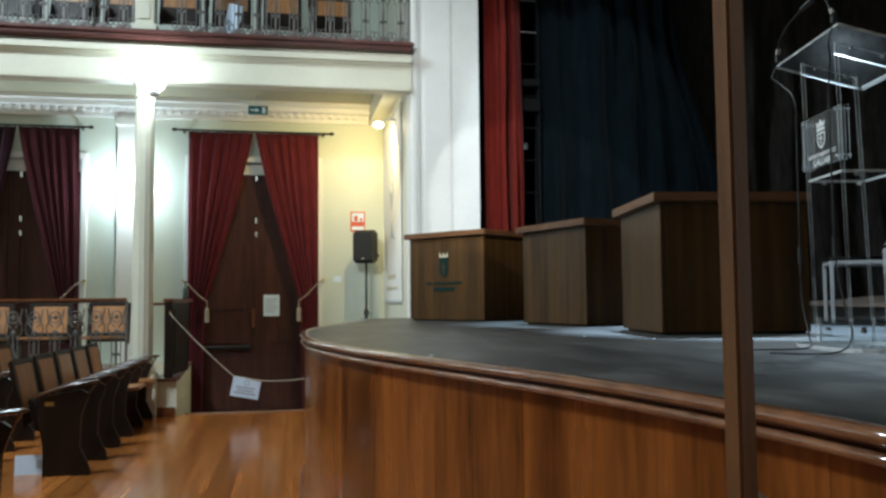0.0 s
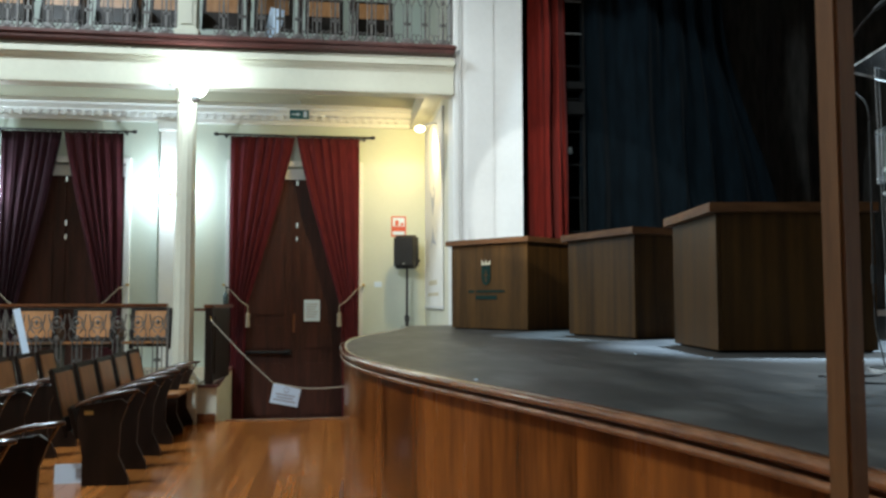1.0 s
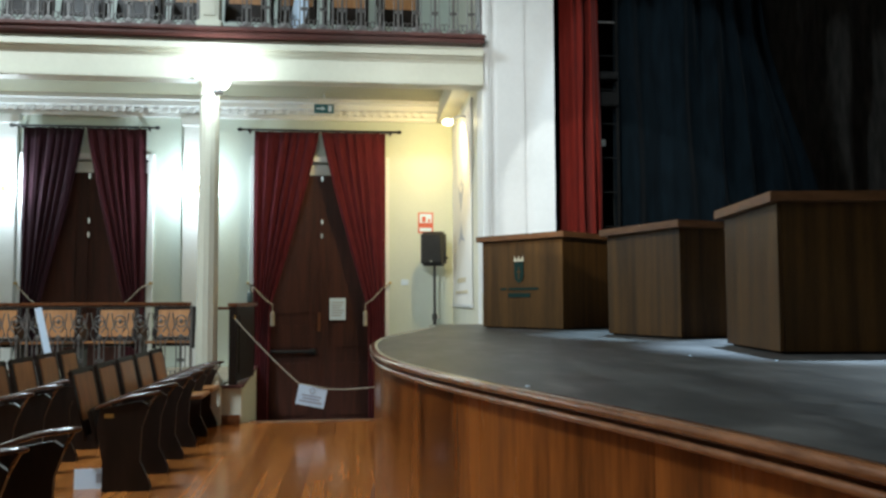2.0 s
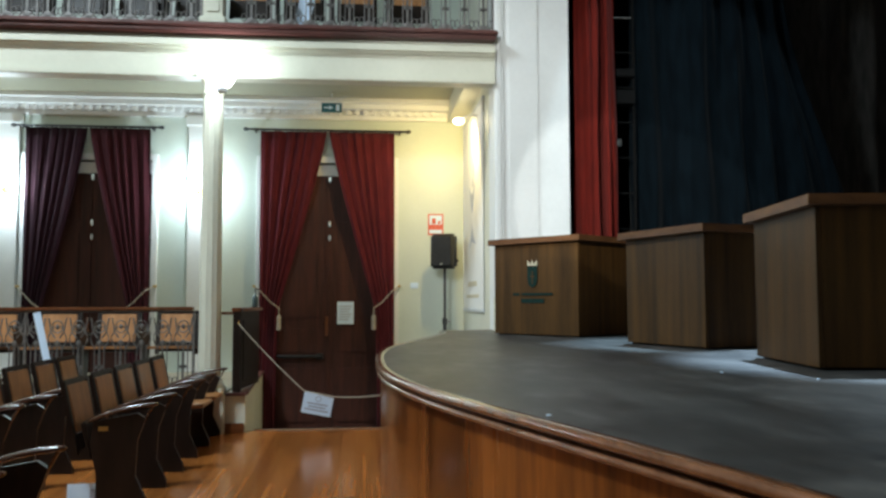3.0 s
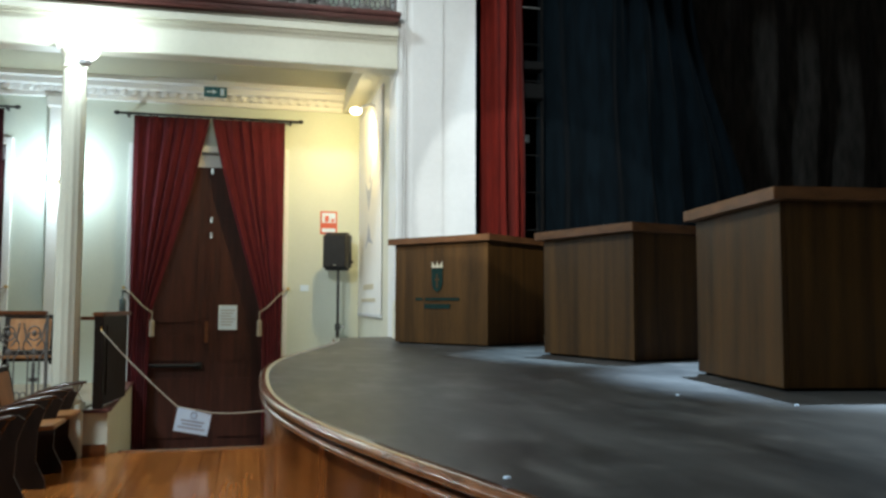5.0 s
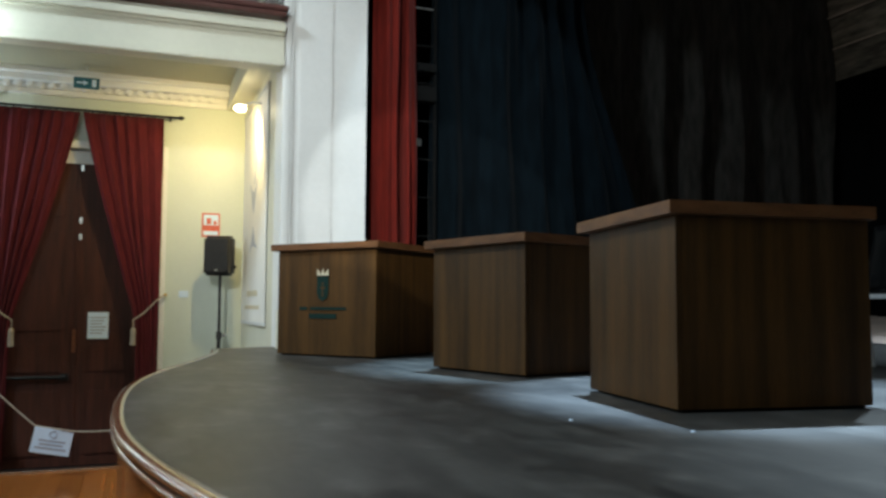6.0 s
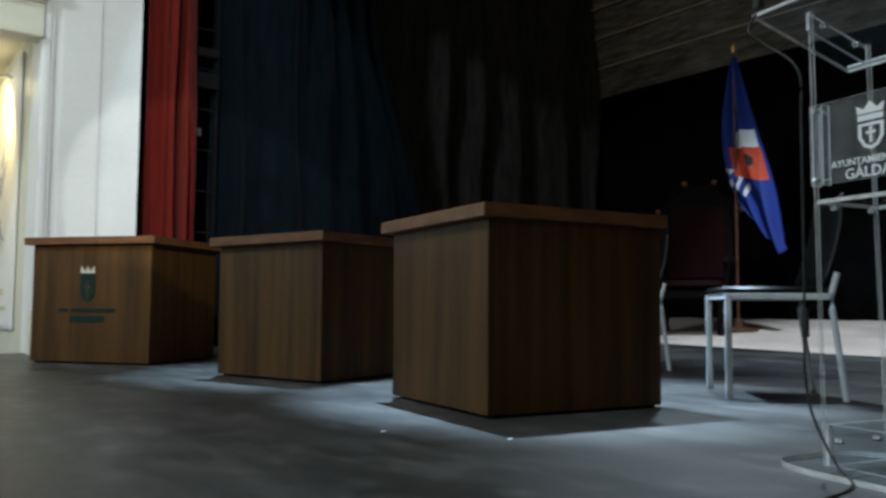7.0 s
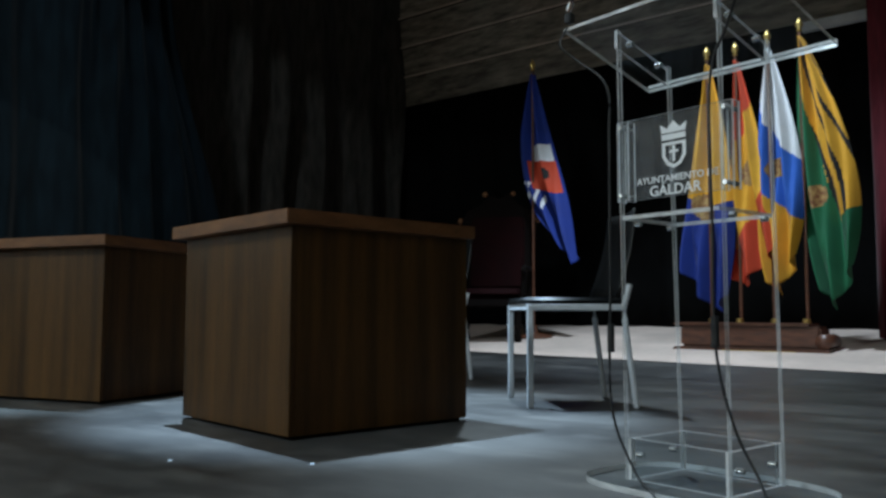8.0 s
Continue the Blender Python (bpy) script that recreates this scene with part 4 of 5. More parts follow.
def railing(name, x0, x1, y, z, h, cap, label):
    ob = tagged(thing(name, pose(0, y, z), label, "railing"))
    part("top_rail", B((x0, x1, -0.035, 0.035, h - 0.035, h), bevel=0.01), cap, ob, "varnished wooden hand rail" if cap is M["mould_wood"] else "")
    part("bottom_rail", B((x0, x1, -0.01, 0.01, 0.03, 0.045)), M["iron"], ob)
    part("upper_bar", B((x0, x1, -0.008, 0.008, h - 0.05, h - 0.036)), M["iron"], ob)
    me = rail_module_mesh(h - 0.06)
    n = int((x1 - x0) / 0.2)
    for i in range(n):
        piece("iron_panel", me, ob, pose(x1 - 0.1 - i * 0.2, 0, 0.01))
    for i in range(int((x1 - x0) / 1.6) + 1):
        part("post", B((x1 - 0.012 - i * 1.6, x1 + 0.012 - i * 1.6, -0.012, 0.012, 0, h - 0.035)), M["iron"], ob)
    return ob


railing("box_railing", -8.2, -2.56, 9.12, 0.4, 0.85, M["mould_wood"], "ornamental grey iron railing with a wooden hand rail")
railing("gallery_railing", -8.0, -2.54, 9.13, 4.076, 0.92, M["mould_wood"], "ornamental grey iron gallery railing on the ledge")
railing("gallery_railing", -2.28, RET_X - 0.01, 9.13, 4.076, 0.92, M["mould_wood"], "ornamental grey iron gallery railing on the ledge")

ob = thing("box_gate_panel", pose(-2.14, 9.17, 0.4, 0, 0, -7), "dark wooden panelled gate post and return panel", "panel")
part("post", B((-0.04, 0.04, -0.04, 0.04, 0, 0.82), bevel=0.006), M["dark_wood"], ob)
part("panel", B((-0.02, 0.02, 0.042, 0.8, 0.02, 0.8), bevel=0.004), M["dark_wood"], ob)
part("inset", B((0.021, 0.03, 0.12, 0.72, 0.1, 0.72), bevel=0.006), M["dark_wood"], ob)
part("cap", B((-0.055, 0.055, -0.055, 0.82, 0.802, 0.84), bevel=0.01), M["mould_wood"], ob, "varnished wooden cap rail")
part("short_rail", B((-0.2, -0.042, -0.02, 0.02, 0.77, 0.8), bevel=0.006), M["mould_wood"], ob)
ob = thing("pump_bottle", pose(-2.057, 9.85, 1.24), "dark plastic pump bottle standing on the gate panel", "bottle")
part("body", lathe(bmesh.new(), [(0.03, 0.0), (0.033, 0.01), (0.033, 0.11), (0.014, 0.13), (0.014, 0.145)], 16), M["bottle"], ob, "", True)
part("pump", box(cyl(bmesh.new(), (0, 0, 0.145), (0, 0, 0.185), 0.006), -0.008, 0.035, -0.008, 0.008, 0.185, 0.2), M["black_plastic"], ob)

# ---- rope barrier with its sign ----
rope_a, rope_b = Vector((-2.12, 9.1, 1.08)), Vector((-0.2, 8.72, 0.52))


def rope_at(u):
    """Almost straight down to the sign, then nearly level to the stage."""
    k1, k2 = Vector((-1.455, 8.93, 0.425)), Vector((-1.165, 8.91, 0.368))
    if u < 0.45:
        v = u / 0.45
        return rope_a.lerp(k1, v) - Vector((0, 0, 0.02 * 4 * v * (1 - v)))
    if u < 0.6:
        return k1.lerp(k2, (u - 0.45) / 0.15)
    v = (u - 0.6) / 0.4
    return k2.lerp(rope_b, v) - Vector((0, 0, 0.05 * 4 * v * (1 - v)))


ob = thing("rope_barrier", pose(0, 0, 0), "thin pale rope strung across the exit", "rope")
part("rope", tube(bmesh.new(), [rope_at(i / 40) for i in range(41)], 0.0065, 8), M["rope"], ob, "", True)
part("hook", tube(bmesh.new(), [rope_a + Vector((0, 0.03, 0.02)), rope_a + Vector((0, 0, 0.03)), rope_a], 0.008), M["brass"], ob)
ob = thing("rope_sign", pose(-1.31, 8.92, 0.395, 0, 11, 0), "white paper sign hung on the rope", "sign")
part("sheet", B((-0.145, 0.145, -0.004, 0.0, -0.2, 0.0)), M["paper"], ob)
bm = bmesh.new()
tube(bm, [(0.0 + 0.026 * math.cos(a), -0.006, -0.045 + 0.026 * math.sin(a)) for a in [k * math.pi / 8 for k in range(17)]], 0.004, 5)
part("printed_ring", bm, M["ink"], ob)
for i, w in enumerate((0.1, 0.085, 0.115)):
    part("text_bar", B((-w, w, -0.007, -0.0045, -0.105 - i * 0.03, -0.09 - i * 0.03)), M["ink"], ob)


# ---- theatre seats ----
def seat_meshes():
    me = {}
    w = 0.52
    bm = bmesh.new()
    tilt = Matrix.Translation((-0.42, 0, 0.4)) @ Matrix.Rotation(radians(-12), 4, "Y")
    box(bm, -0.012, 0.012, -w / 2 + 0.075, w / 2 - 0.075, 0.06, 0.37, 0.006, tilt)
    me["backrest"] = finish(bm, "backrest", M["seat_wood"])
    bm = bmesh.new()
    box(bm, -0.02, 0.008, -w / 2 + 0.025, -w / 2 + 0.072, -0.08, 0.4, 0.006, tilt)
    box(bm, -0.02, 0.008, w / 2 - 0.072, w / 2 - 0.025, -0.08, 0.4, 0.006, tilt)
    box(bm, -0.022, 0.012, -w / 2 + 0.02, w / 2 - 0.02, 0.372, 0.41, 0.012, tilt)
    box(bm, -0.02, 0.008, -w / 2 + 0.073, w / 2 - 0.073, -0.05, 0.055, 0.004, tilt)
    me["back_frame"] = finish(bm, "back_frame", M["dark_wood"])
    bm = bmesh.new()
    box(bm, -0.4, 0.1, -w / 2 + 0.045, w / 2 - 0.045, 0.4, 0.43, 0.012, Matrix.Rotation(radians(-3), 4, "Y"))
    me["seat_down"] = finish(bm, "seat", M["seat_wood"])
    bm = bmesh.new()
    box(bm, -0.012, 0.018, -w / 2 + 0.045, w / 2 - 0.045, 0.0, 0.24, 0.012, Matrix.Translation((-0.33, 0, 0.3)) @ Matrix.Rotation(radians(-14), 4, "Y"))
    me["seat_up"] = finish(bm, "seat", M["dark_wood"])
    bm = bmesh.new()
    rings = []
    for i in range(13):
        u = i / 12
        x, z = -0.32 + 0.42 * u, 0.55 + 0.1 * u + 0.02 * math.sin(math.pi * u)
        hw = 0.022 + 0.012 * math.sin(math.pi * min(1, u * 1.05))
        hh = 0.016 if u < 0.95 else 0.01
        rings.append([bm.verts.new((x, hw * math.cos(a), z + hh * math.sin(a))) for a in [k * math.pi / 4 for k in range(8)]])
    for a, b in zip(rings, rings[1:]):
        for k in range(8):
            bm.faces.new((a[k], a[(k + 1) % 8], b[(k + 1) % 8], b[k]))
    bm.faces.new(rings[0])
    bm.faces.new(list(reversed(rings[-1])))
    me["armrest"] = finish(bm, "armrest", M["arm_wood"], True)
    bm = bmesh.new()
    prof = [(-0.27, 0.0), (0.04, 0.0), (0.04, 0.05), (-0.03, 0.2), (-0.02, 0.42), (0.03, 0.56), (-0.02, 0.595), (-0.29, 0.548), (-0.31, 0.42), (-0.27, 0.2)]
    lo = [bm.verts.new((x, -0.014, z)) for x, z in prof]
    hi = [bm.verts.new((x, 0.014, z)) for x, z in prof]
    bm.faces.new(lo)
    bm.faces.new(list(reversed(hi)))
    for i in range(len(prof)):
        bm.faces.new((lo[i], lo[(i + 1) % len(prof)], hi[(i + 1) % len(prof)], hi[i]))
    me["standard"] = finish(bm, "side_standard", M["dark_wood"])
    me["strut"] = finish(tube(bmesh.new(), [(-0.08, 0, 0.4), (0.01, 0, 0.53), (0.07, 0, 0.64)], 0.009, 6), "strut", M["arm_wood"])
    me["plate"] = finish(B((-0.03, 0.03, -0.003, 0.003, -0.014, 0.014), bevel=0.001), "number_plate", M["brass"])
    return me


SEAT = seat_meshes()


def theatre_seat(x, y, down, end_low=False, end_high=False, z=0.0, turn=0.0):
    ob = thing("theatre_seat", pose(x, y, z, 0, 0, turn), "dark wooden theatre seat with plywood back, seat " + ("folded down" if down else "tipped up"), "seat", "theatre seats")
    I = Matrix.Identity(4)
    piece("backrest", SEAT["backrest"], ob, I)
    piece("back_frame", SEAT["back_frame"], ob, I)
    piece("seat", SEAT["seat_down" if down else "seat_up"], ob, I)
    sides = [-0.275]
    if end_high:
        sides.append(0.275)
    for s in sides:
        piece("armrest", SEAT["armrest"], ob, pose(0, s, 0))
        piece("side_standard", SEAT["standard"], ob, pose(0, s, 0))
        piece("strut", SEAT["strut"], ob, pose(0, s, 0))
    if end_low:
        piece("number_plate", SEAT["plate"], ob, pose(-0.23, -0.288, 0.5))
    return ob


PITCH = 0.55
for r in range(3):
    rx = -2.3 - 0.82 * r
    for i in range(5 if r < 2 else 4):
        theatre_seat(rx, 6.2 + 0.275 + i * PITCH, r == 0 and i in (3, 4), i == 0, i == (4 if r < 2 else 3))
    for i in range(5):
        theatre_seat(rx - 0.04 + 0.03 * i, 4.62 - 0.275 - i * PITCH, (r, i) == (1, 2), i == 4, i == 0, 0.0, -4)
ob = thing("seat_notice", pose(-2.68, 6.3, -0.001, -6, 0, 4), "white paper notice standing on the floor against the theatre seats", "notice")
part("sheet", B((-0.1, 0.1, -0.002, 0.002, 0.0, 0.135)), M["paper"], ob)
part("text_bar", B((0.04, 0.075, -0.005, -0.0025, 0.04, 0.1)), M["ink"], ob)

# seats in the boxes and in the gallery, turned to the hall
for i in range(6):
    theatre_seat(-2.95 - i * 0.64, 9.75, True, False, i == 5, 0.4, -90)
for i in range(10):
    theatre_seat(-0.35 - i * 0.62, 9.85, False, False, i == 9, 4.25, -90)
# White strip added for a bright upright streak at the railing.
ob = thing("box_notice", pose(-3.86, 9.078, 0.4, 0, -13, 0), "tall thin white strip leaning against the box railing", "notice")
part("sheet", B((-0.035, 0.035, 0.0, 0.004, 0.0, 0.82)), M["paper"], ob)
ob = thing("gallery_notice", pose(-1.55, 9.2, 4.1, 0, 12, 0), "white paper notice leaning behind the gallery railing", "notice")
part("sheet", B((-0.08, 0.08, 0.0, 0.004, 0.0, 0.4)), M["paper"], ob)

# ---- wooden post at the steps ----
ob = thing("stair_post", pose(-0.255, 1.1, 0, 0, 0, 15), "tall square brown wooden post against the stage front", "post")
part("shaft", B((-0.017, 0.017, -0.017, 0.017, 0, 2.75), bevel=0.004), M["post_wood"], ob)
part("foot", B((-0.05, 0.05, -0.05, 0.05, 0, 0.08), bevel=0.006), M["post_wood"], ob)
part("cap", B((-0.028, 0.028, -0.028, 0.028, 2.752, 2.79), bevel=0.008), M["post_wood"], ob)
part("bracket", tube(bmesh.new(), [(0.018, 0, 0.91), (0.035, 0.0, 0.9), (0.042, 0.0, 0.86), (0.03, 0.0, 0.8)], 0.012, 8), M["rope"], ob, "pale bent bracket")

# Housing for the added lamp, out of view.
ob = thing("front_lamp", look(*FRONT), "unseen black theatre lamp, added on the opposite gallery beam", "lamp")
part("body", lathe(bmesh.new(), [(0.075, 0.03), (0.1, 0.05), (0.1, 0.3), (0.05, 0.38)], 20), M["black_metal"], ob)
part("yoke", tube(bmesh.new(), [(-0.12, 0, 0.2), (-0.12, -0.22, 0.3), (0.12, -0.22, 0.3), (0.12, 0, 0.2)], 0.01, 6), M["black_metal"], ob)
bm = B((-2.64, -2.56, 0.5, 0.58, 4.1, 4.3), bevel=0.004)
cyl(bm, (-2.6, 0.54, 4.25), (-2.6, 0.56, 4.5), 0.015)
bmesh.ops.transform(bm, matrix=look(*FRONT).inverted(), verts=bm.verts)
part("clamp", bm, M["black_metal"], ob)

# ---- lectern ----
LEC = Matrix.Translation((1.288, 2.797, 1.0)) @ Matrix.Rotation(radians(-10.8), 4, "Z")
lec = thing("acrylic_lectern", LEC, "clear acrylic lectern with an etched crest panel and cables", "lectern")


def sheet(bm, normal):
    """Marks the narrow cut sides of a clear sheet as its whitened edge."""
    bmesh.ops.recalc_face_normals(bm, faces=bm.faces)
    for f in bm.faces:
        f.material_index = 0 if abs(f.normal.dot(Vector(normal))) > 0.9 else 1
    return bm


CLEAR = [M["acrylic"], M["acrylic_edge"]]
# local x from the audience to the speaker, local y across
XA, XS, YB, YT = -0.137, 0.093, 0.142, 0.134
bm = bmesh.new()
seg = 40
lo, hi = [], []
for i in range(seg):
    a = 2 * math.pi * i / seg
    c, s = math.cos(a), math.sin(a)
    x, y = 0.2 * abs(c) ** 0.6 * (1 if c > 0 else -1) - 0.015, 0.29 * abs(s) ** 0.6 * (1 if s > 0 else -1)
    lo.append(bm.verts.new((x, y, 0)))
    hi.append(bm.verts.new((x, y, 0.014)))
bm.faces.new(lo)
bm.faces.new(hi)
for i in range(seg):
    bm.faces.new((lo[i], lo[(i + 1) % seg], hi[(i + 1) % seg], hi[i]))
part("base_plate", sheet(bm, (0, 0, 1)), [M["acrylic"], M["acrylic_lip"]], lec, "thick clear base plate")
for sy in (-1, 1):
    for xb, xt, top in ((XA, -0.159, 1.15), (XS, 0.053, 1.096)):
        bm = bmesh.new()
        yb, yt = sy * YB, YT if sy > 0 else -0.152
        t, t3, t2 = 0.004, 0.007, 0.0025
        lo = [bm.verts.new((xb + a * t, yb + b * t2, 0.015)) for a, b in ((-1, -1), (1, -1), (1, 1), (-1, 1))]
        hi = [bm.verts.new((xt + a * t3, yt + b * t2, top)) for a, b in ((-1, -1), (1, -1), (1, 1), (-1, 1))]
        bm.faces.new(lo)
        bm.faces.new(hi)
        for i in range(4):
            bm.faces.new((lo[i], lo[(i + 1) % 4], hi[(i + 1) % 4], hi[i]))
        part("upright", sheet(bm, (0, 1, 0)), [M["acrylic"], M["acrylic_post"]], lec)
    bm = bmesh.new()
    lo = [bm.verts.new((x, sy * (YT + 0.009) + d, z)) for d in (-0.004, 0.004) for x, z in ((-0.16, 1.15), (0.06, 1.09), (0.06, 1.045), (-0.16, 1.105))]
    bm.faces.new(lo[:4])
    bm.faces.new(lo[4:])
    for i in range(4):
        bm.faces.new((lo[i], lo[(i + 1) % 4], lo[4 + (i + 1) % 4], lo[4 + i]))
    part("shelf_bracket", sheet(bm, (0, 1, 0)), CLEAR, lec)
for y0 in (-YB + 0.004, YB - 0.012):
    part("foot_side", sheet(B((XA, XS, y0, y0 + 0.008, 0.016, 0.116)), (0, 1, 0)), [M["acrylic"], M["acrylic_lip"]], lec)
for x0 in (XA + 0.006, XS - 0.014):
    part("foot_side", sheet(B((x0, x0 + 0.008, -YB + 0.013, YB - 0.013, 0.016, 0.116)), (1, 0, 0)), [M["acrylic"], M["acrylic_lip"]], lec)
part("inner_shelf", sheet(B((-0.15, 0.08, -0.137, 0.137, 0.66, 0.67)), (0, 0, 1)), CLEAR, lec)
tilt = Matrix.Translation((-0.0285, 0, 1.12)) @ Matrix.Rotation(radians(15.2), 4, "Y")
part("reading_plate", sheet(box(bmesh.new(), -0.19, 0.19, -0.275, 0.275, 0.0, 0.01, 0, tilt), tilt.to_3x3() @ Vector((0, 0, 1))), [M["acrylic_haze"], M["acrylic_edge"]], lec, "tilted clear reading plate")
part("paper_stop", box(bmesh.new(), 0.182, 0.19, -0.275, 0.275, 0.0105, 0.018, 0.001, tilt), M["acrylic_lip"], lec, "front lip whitened for its highlight")
PX = -0.172
panel = part("crest_panel", sheet(B((PX, PX + 0.007, -0.186, 0.134, 0.703, 0.904)), (1, 0, 0)), [M["acrylic_panel"], M["acrylic_edge"]], lec, "clear panel with an etched crest and words")
for sy in (-1, 1):
    for y0 in (sy * 0.145 - 0.042, sy * 0.145 - 0.013):
        part("panel_clamp", sheet(B((PX + 0.008, PX + 0.034, y0, y0 + 0.005, 0.703, 0.904)), (0, 1, 0)), CLEAR, lec)
    for z in (0.718, 0.889):
        part("bolt", cyl(bmesh.new(), (PX - 0.008, sy * 0.145 - 0.026, z), (PX + 0.045, sy * 0.145 - 0.026, z), 0.0055), M["chrome"], lec, "chrome stand-off bolt")


def etch(y, z):
    """Places a point of the crest's drawing on the panel."""
    return (PX - 0.0012, y * 0.87 - 0.035, 0.768 + (z - 0.83) * 0.844)


def plate_shape(pts):
    bm = bmesh.new()
    f = bm.faces.new([bm.verts.new(etch(y, z)) for y, z in pts])
    ext = bmesh.ops.extrude_face_region(bm, geom=[f])["geom"]
    bmesh.ops.translate(bm, vec=(-0.0012, 0, 0), verts=[v for v in ext if isinstance(v, bmesh.types.BMVert)])
    return bm


def ring_shape(outer, inner):
    bm = bmesh.new()
    a = [bm.verts.new(etch(y, z)) for y, z in outer]
    b = [bm.verts.new(etch(y, z)) for y, z in inner]
    for i in range(len(a)):
        bm.faces.new((a[i], a[(i + 1) % len(a)], b[(i + 1) % len(a)], b[i]))
    return bm


def lettering(words, width, height, material, parent, m):
    """Flat words in the built-in font, width wide and height high, reading along local x with z up."""
    curve = bpy.data.curves.new("words", "FONT")
    curve.body = words
    curve.extrude = 0.02
    curve.offset = 0.012
    curve.resolution_u = 3
    holder = new("words", curve)
    bpy.context.view_layer.update()
    me = bpy.data.meshes.new_from_object(holder.evaluated_get(bpy.context.evaluated_depsgraph_get()))
    bpy.data.objects.remove(holder)
    xs, ys = [v.co.x for v in me.vertices], [v.co.y for v in me.vertices]
    x0, x1, y0, y1 = min(xs), max(xs), min(ys), max(ys)
    for v in me.vertices:
        v.co = ((v.co.x - (x0 + x1) / 2) * width / (x1 - x0), v.co.z * 0.03, (v.co.y - (y0 + y1) / 2) * height / (y1 - y0))
    me.materials.append(material)
    me.name = "etched_line"
    return piece("etched_line", me, parent, m)


sh = [(-0.038, 0.905), (0.038, 0.905), (0.038, 0.865), (0.022, 0.84), (0.0, 0.83), (-0.022, 0.84), (-0.038, 0.865)]
part("etched_shield", ring_shape(sh, [(y * 0.72, 0.872 + (z - 0.872) * 0.75) for y, z in sh]), M["etched"], panel, "white etched shield outline")
part("etched_band", plate_shape([(-0.038, 0.912), (0.038, 0.912), (0.038, 0.928), (-0.038, 0.928)]), M["etched"], panel)
part("etched_cross", plate_shape([(-0.004, 0.85), (0.004, 0.85), (0.004, 0.895), (-0.004, 0.895)]), M["etched"], panel)
part("etched_cross", plate_shape([(-0.014, 0.874), (-0.0045, 0.874), (-0.0045, 0.882), (-0.014, 0.882)]), M["etched"], panel)
part("etched_cross", plate_shape([(0.0045, 0.874), (0.014, 0.874), (0.014, 0.882), (0.0045, 0.882)]), M["etched"], panel)
part("etched_crown", plate_shape([(-0.038, 0.932), (0.038, 0.932), (0.042, 0.957), (0.02, 0.944), (0.0, 0.965), (-0.02, 0.944), (-0.042, 0.957)]), M["etched"], panel, "white etched crown")
FACE = Matrix.Rotation(radians(-90), 4, "Z")
lettering("AYUNTAMIENTO DE", 0.225, 0.0165, M["etched"], panel, Matrix.Translation((PX - 0.002, -0.04, 0.746)) @ FACE)
lettering("G\u00c1LDAR", 0.142, 0.032, M["etched"], panel, Matrix.Translation((PX - 0.002, -0.037, 0.722)) @ FACE)
for sy in (-1, 1):
    for x in (-0.1, 0.02):
        part("bolt", cyl(bmesh.new(), (x, sy * (YT + 0.018), 1.1 - 0.27 * x), (x, sy * YT, 1.1 - 0.27 * x), 0.007), M["chrome"], lec, "chrome bolt")
    for x in (-0.09, 0.05):
        part("bolt", cyl(bmesh.new(), (x, sy * (YB + 0.006), 0.07), (x, sy * (YB - 0.014), 0.07), 0.007), M["chrome"], lec, "chrome bolt")
        part("bolt", cyl(bmesh.new(), (x, sy * 0.142, 0.655), (x, sy * 0.126, 0.655), 0.007), M["chrome"], lec, "chrome bolt")


def mic(y):
    ob = thing("gooseneck_microphone", LEC @ Matrix.Translation((-0.205, y, 1.205)), "black gooseneck microphone clipped to the lectern with its cable", "microphone", "lectern microphones")
    s = 1 if y > 0 else -1
    part("clip", B((-0.008, 0.014, -0.011, 0.011, -0.013, 0.014), bevel=0.003), M["black_plastic"], ob)
    part("neck", tube(bmesh.new(), [(0, 0, 0.02), (-0.005, -s * 0.03, 0.07), (0.01, -s * 0.09, 0.12), (0.04, -s * 0.15, 0.16)], 0.004, 8), M["black_metal"], ob)
    part("head", cyl(bmesh.new(), (0.04, -s * 0.15, 0.16), (0.065, -s * 0.19, 0.185), 0.009, 0.011), M["black_plastic"], ob)
    part("ring", cyl(bmesh.new(), (0, 0, 0.02), (-0.002, -s * 0.012, 0.04), 0.009), M["chrome"], ob)
    return ob


mic(0.262)
mic(-0.235)


def cable(name, pts, m=LEC):
    """A smooth hanging cable through a few places."""
    P = [Vector(p) for p in pts]
    out = []
    for i in range(len(P) - 1):
        a, b, c, d = P[max(i - 1, 0)], P[i], P[i + 1], P[min(i + 2, len(P) - 1)]
        for k in range(8):
            t = k / 8
            out.append(0.5 * (2 * b + (c - a) * t + (2 * a - 5 * b + 4 * c - d) * t * t + (3 * b - a - 3 * c + d) * t ** 3))
    out.append(P[-1])
    ob = thing(name, m, "thin black microphone cable hanging from the lectern to the floor", "cable", "lectern cables")
    part("wire", tube(bmesh.new(), out, 0.0034, 6), M["black_plastic"], ob, "", True)
    return ob


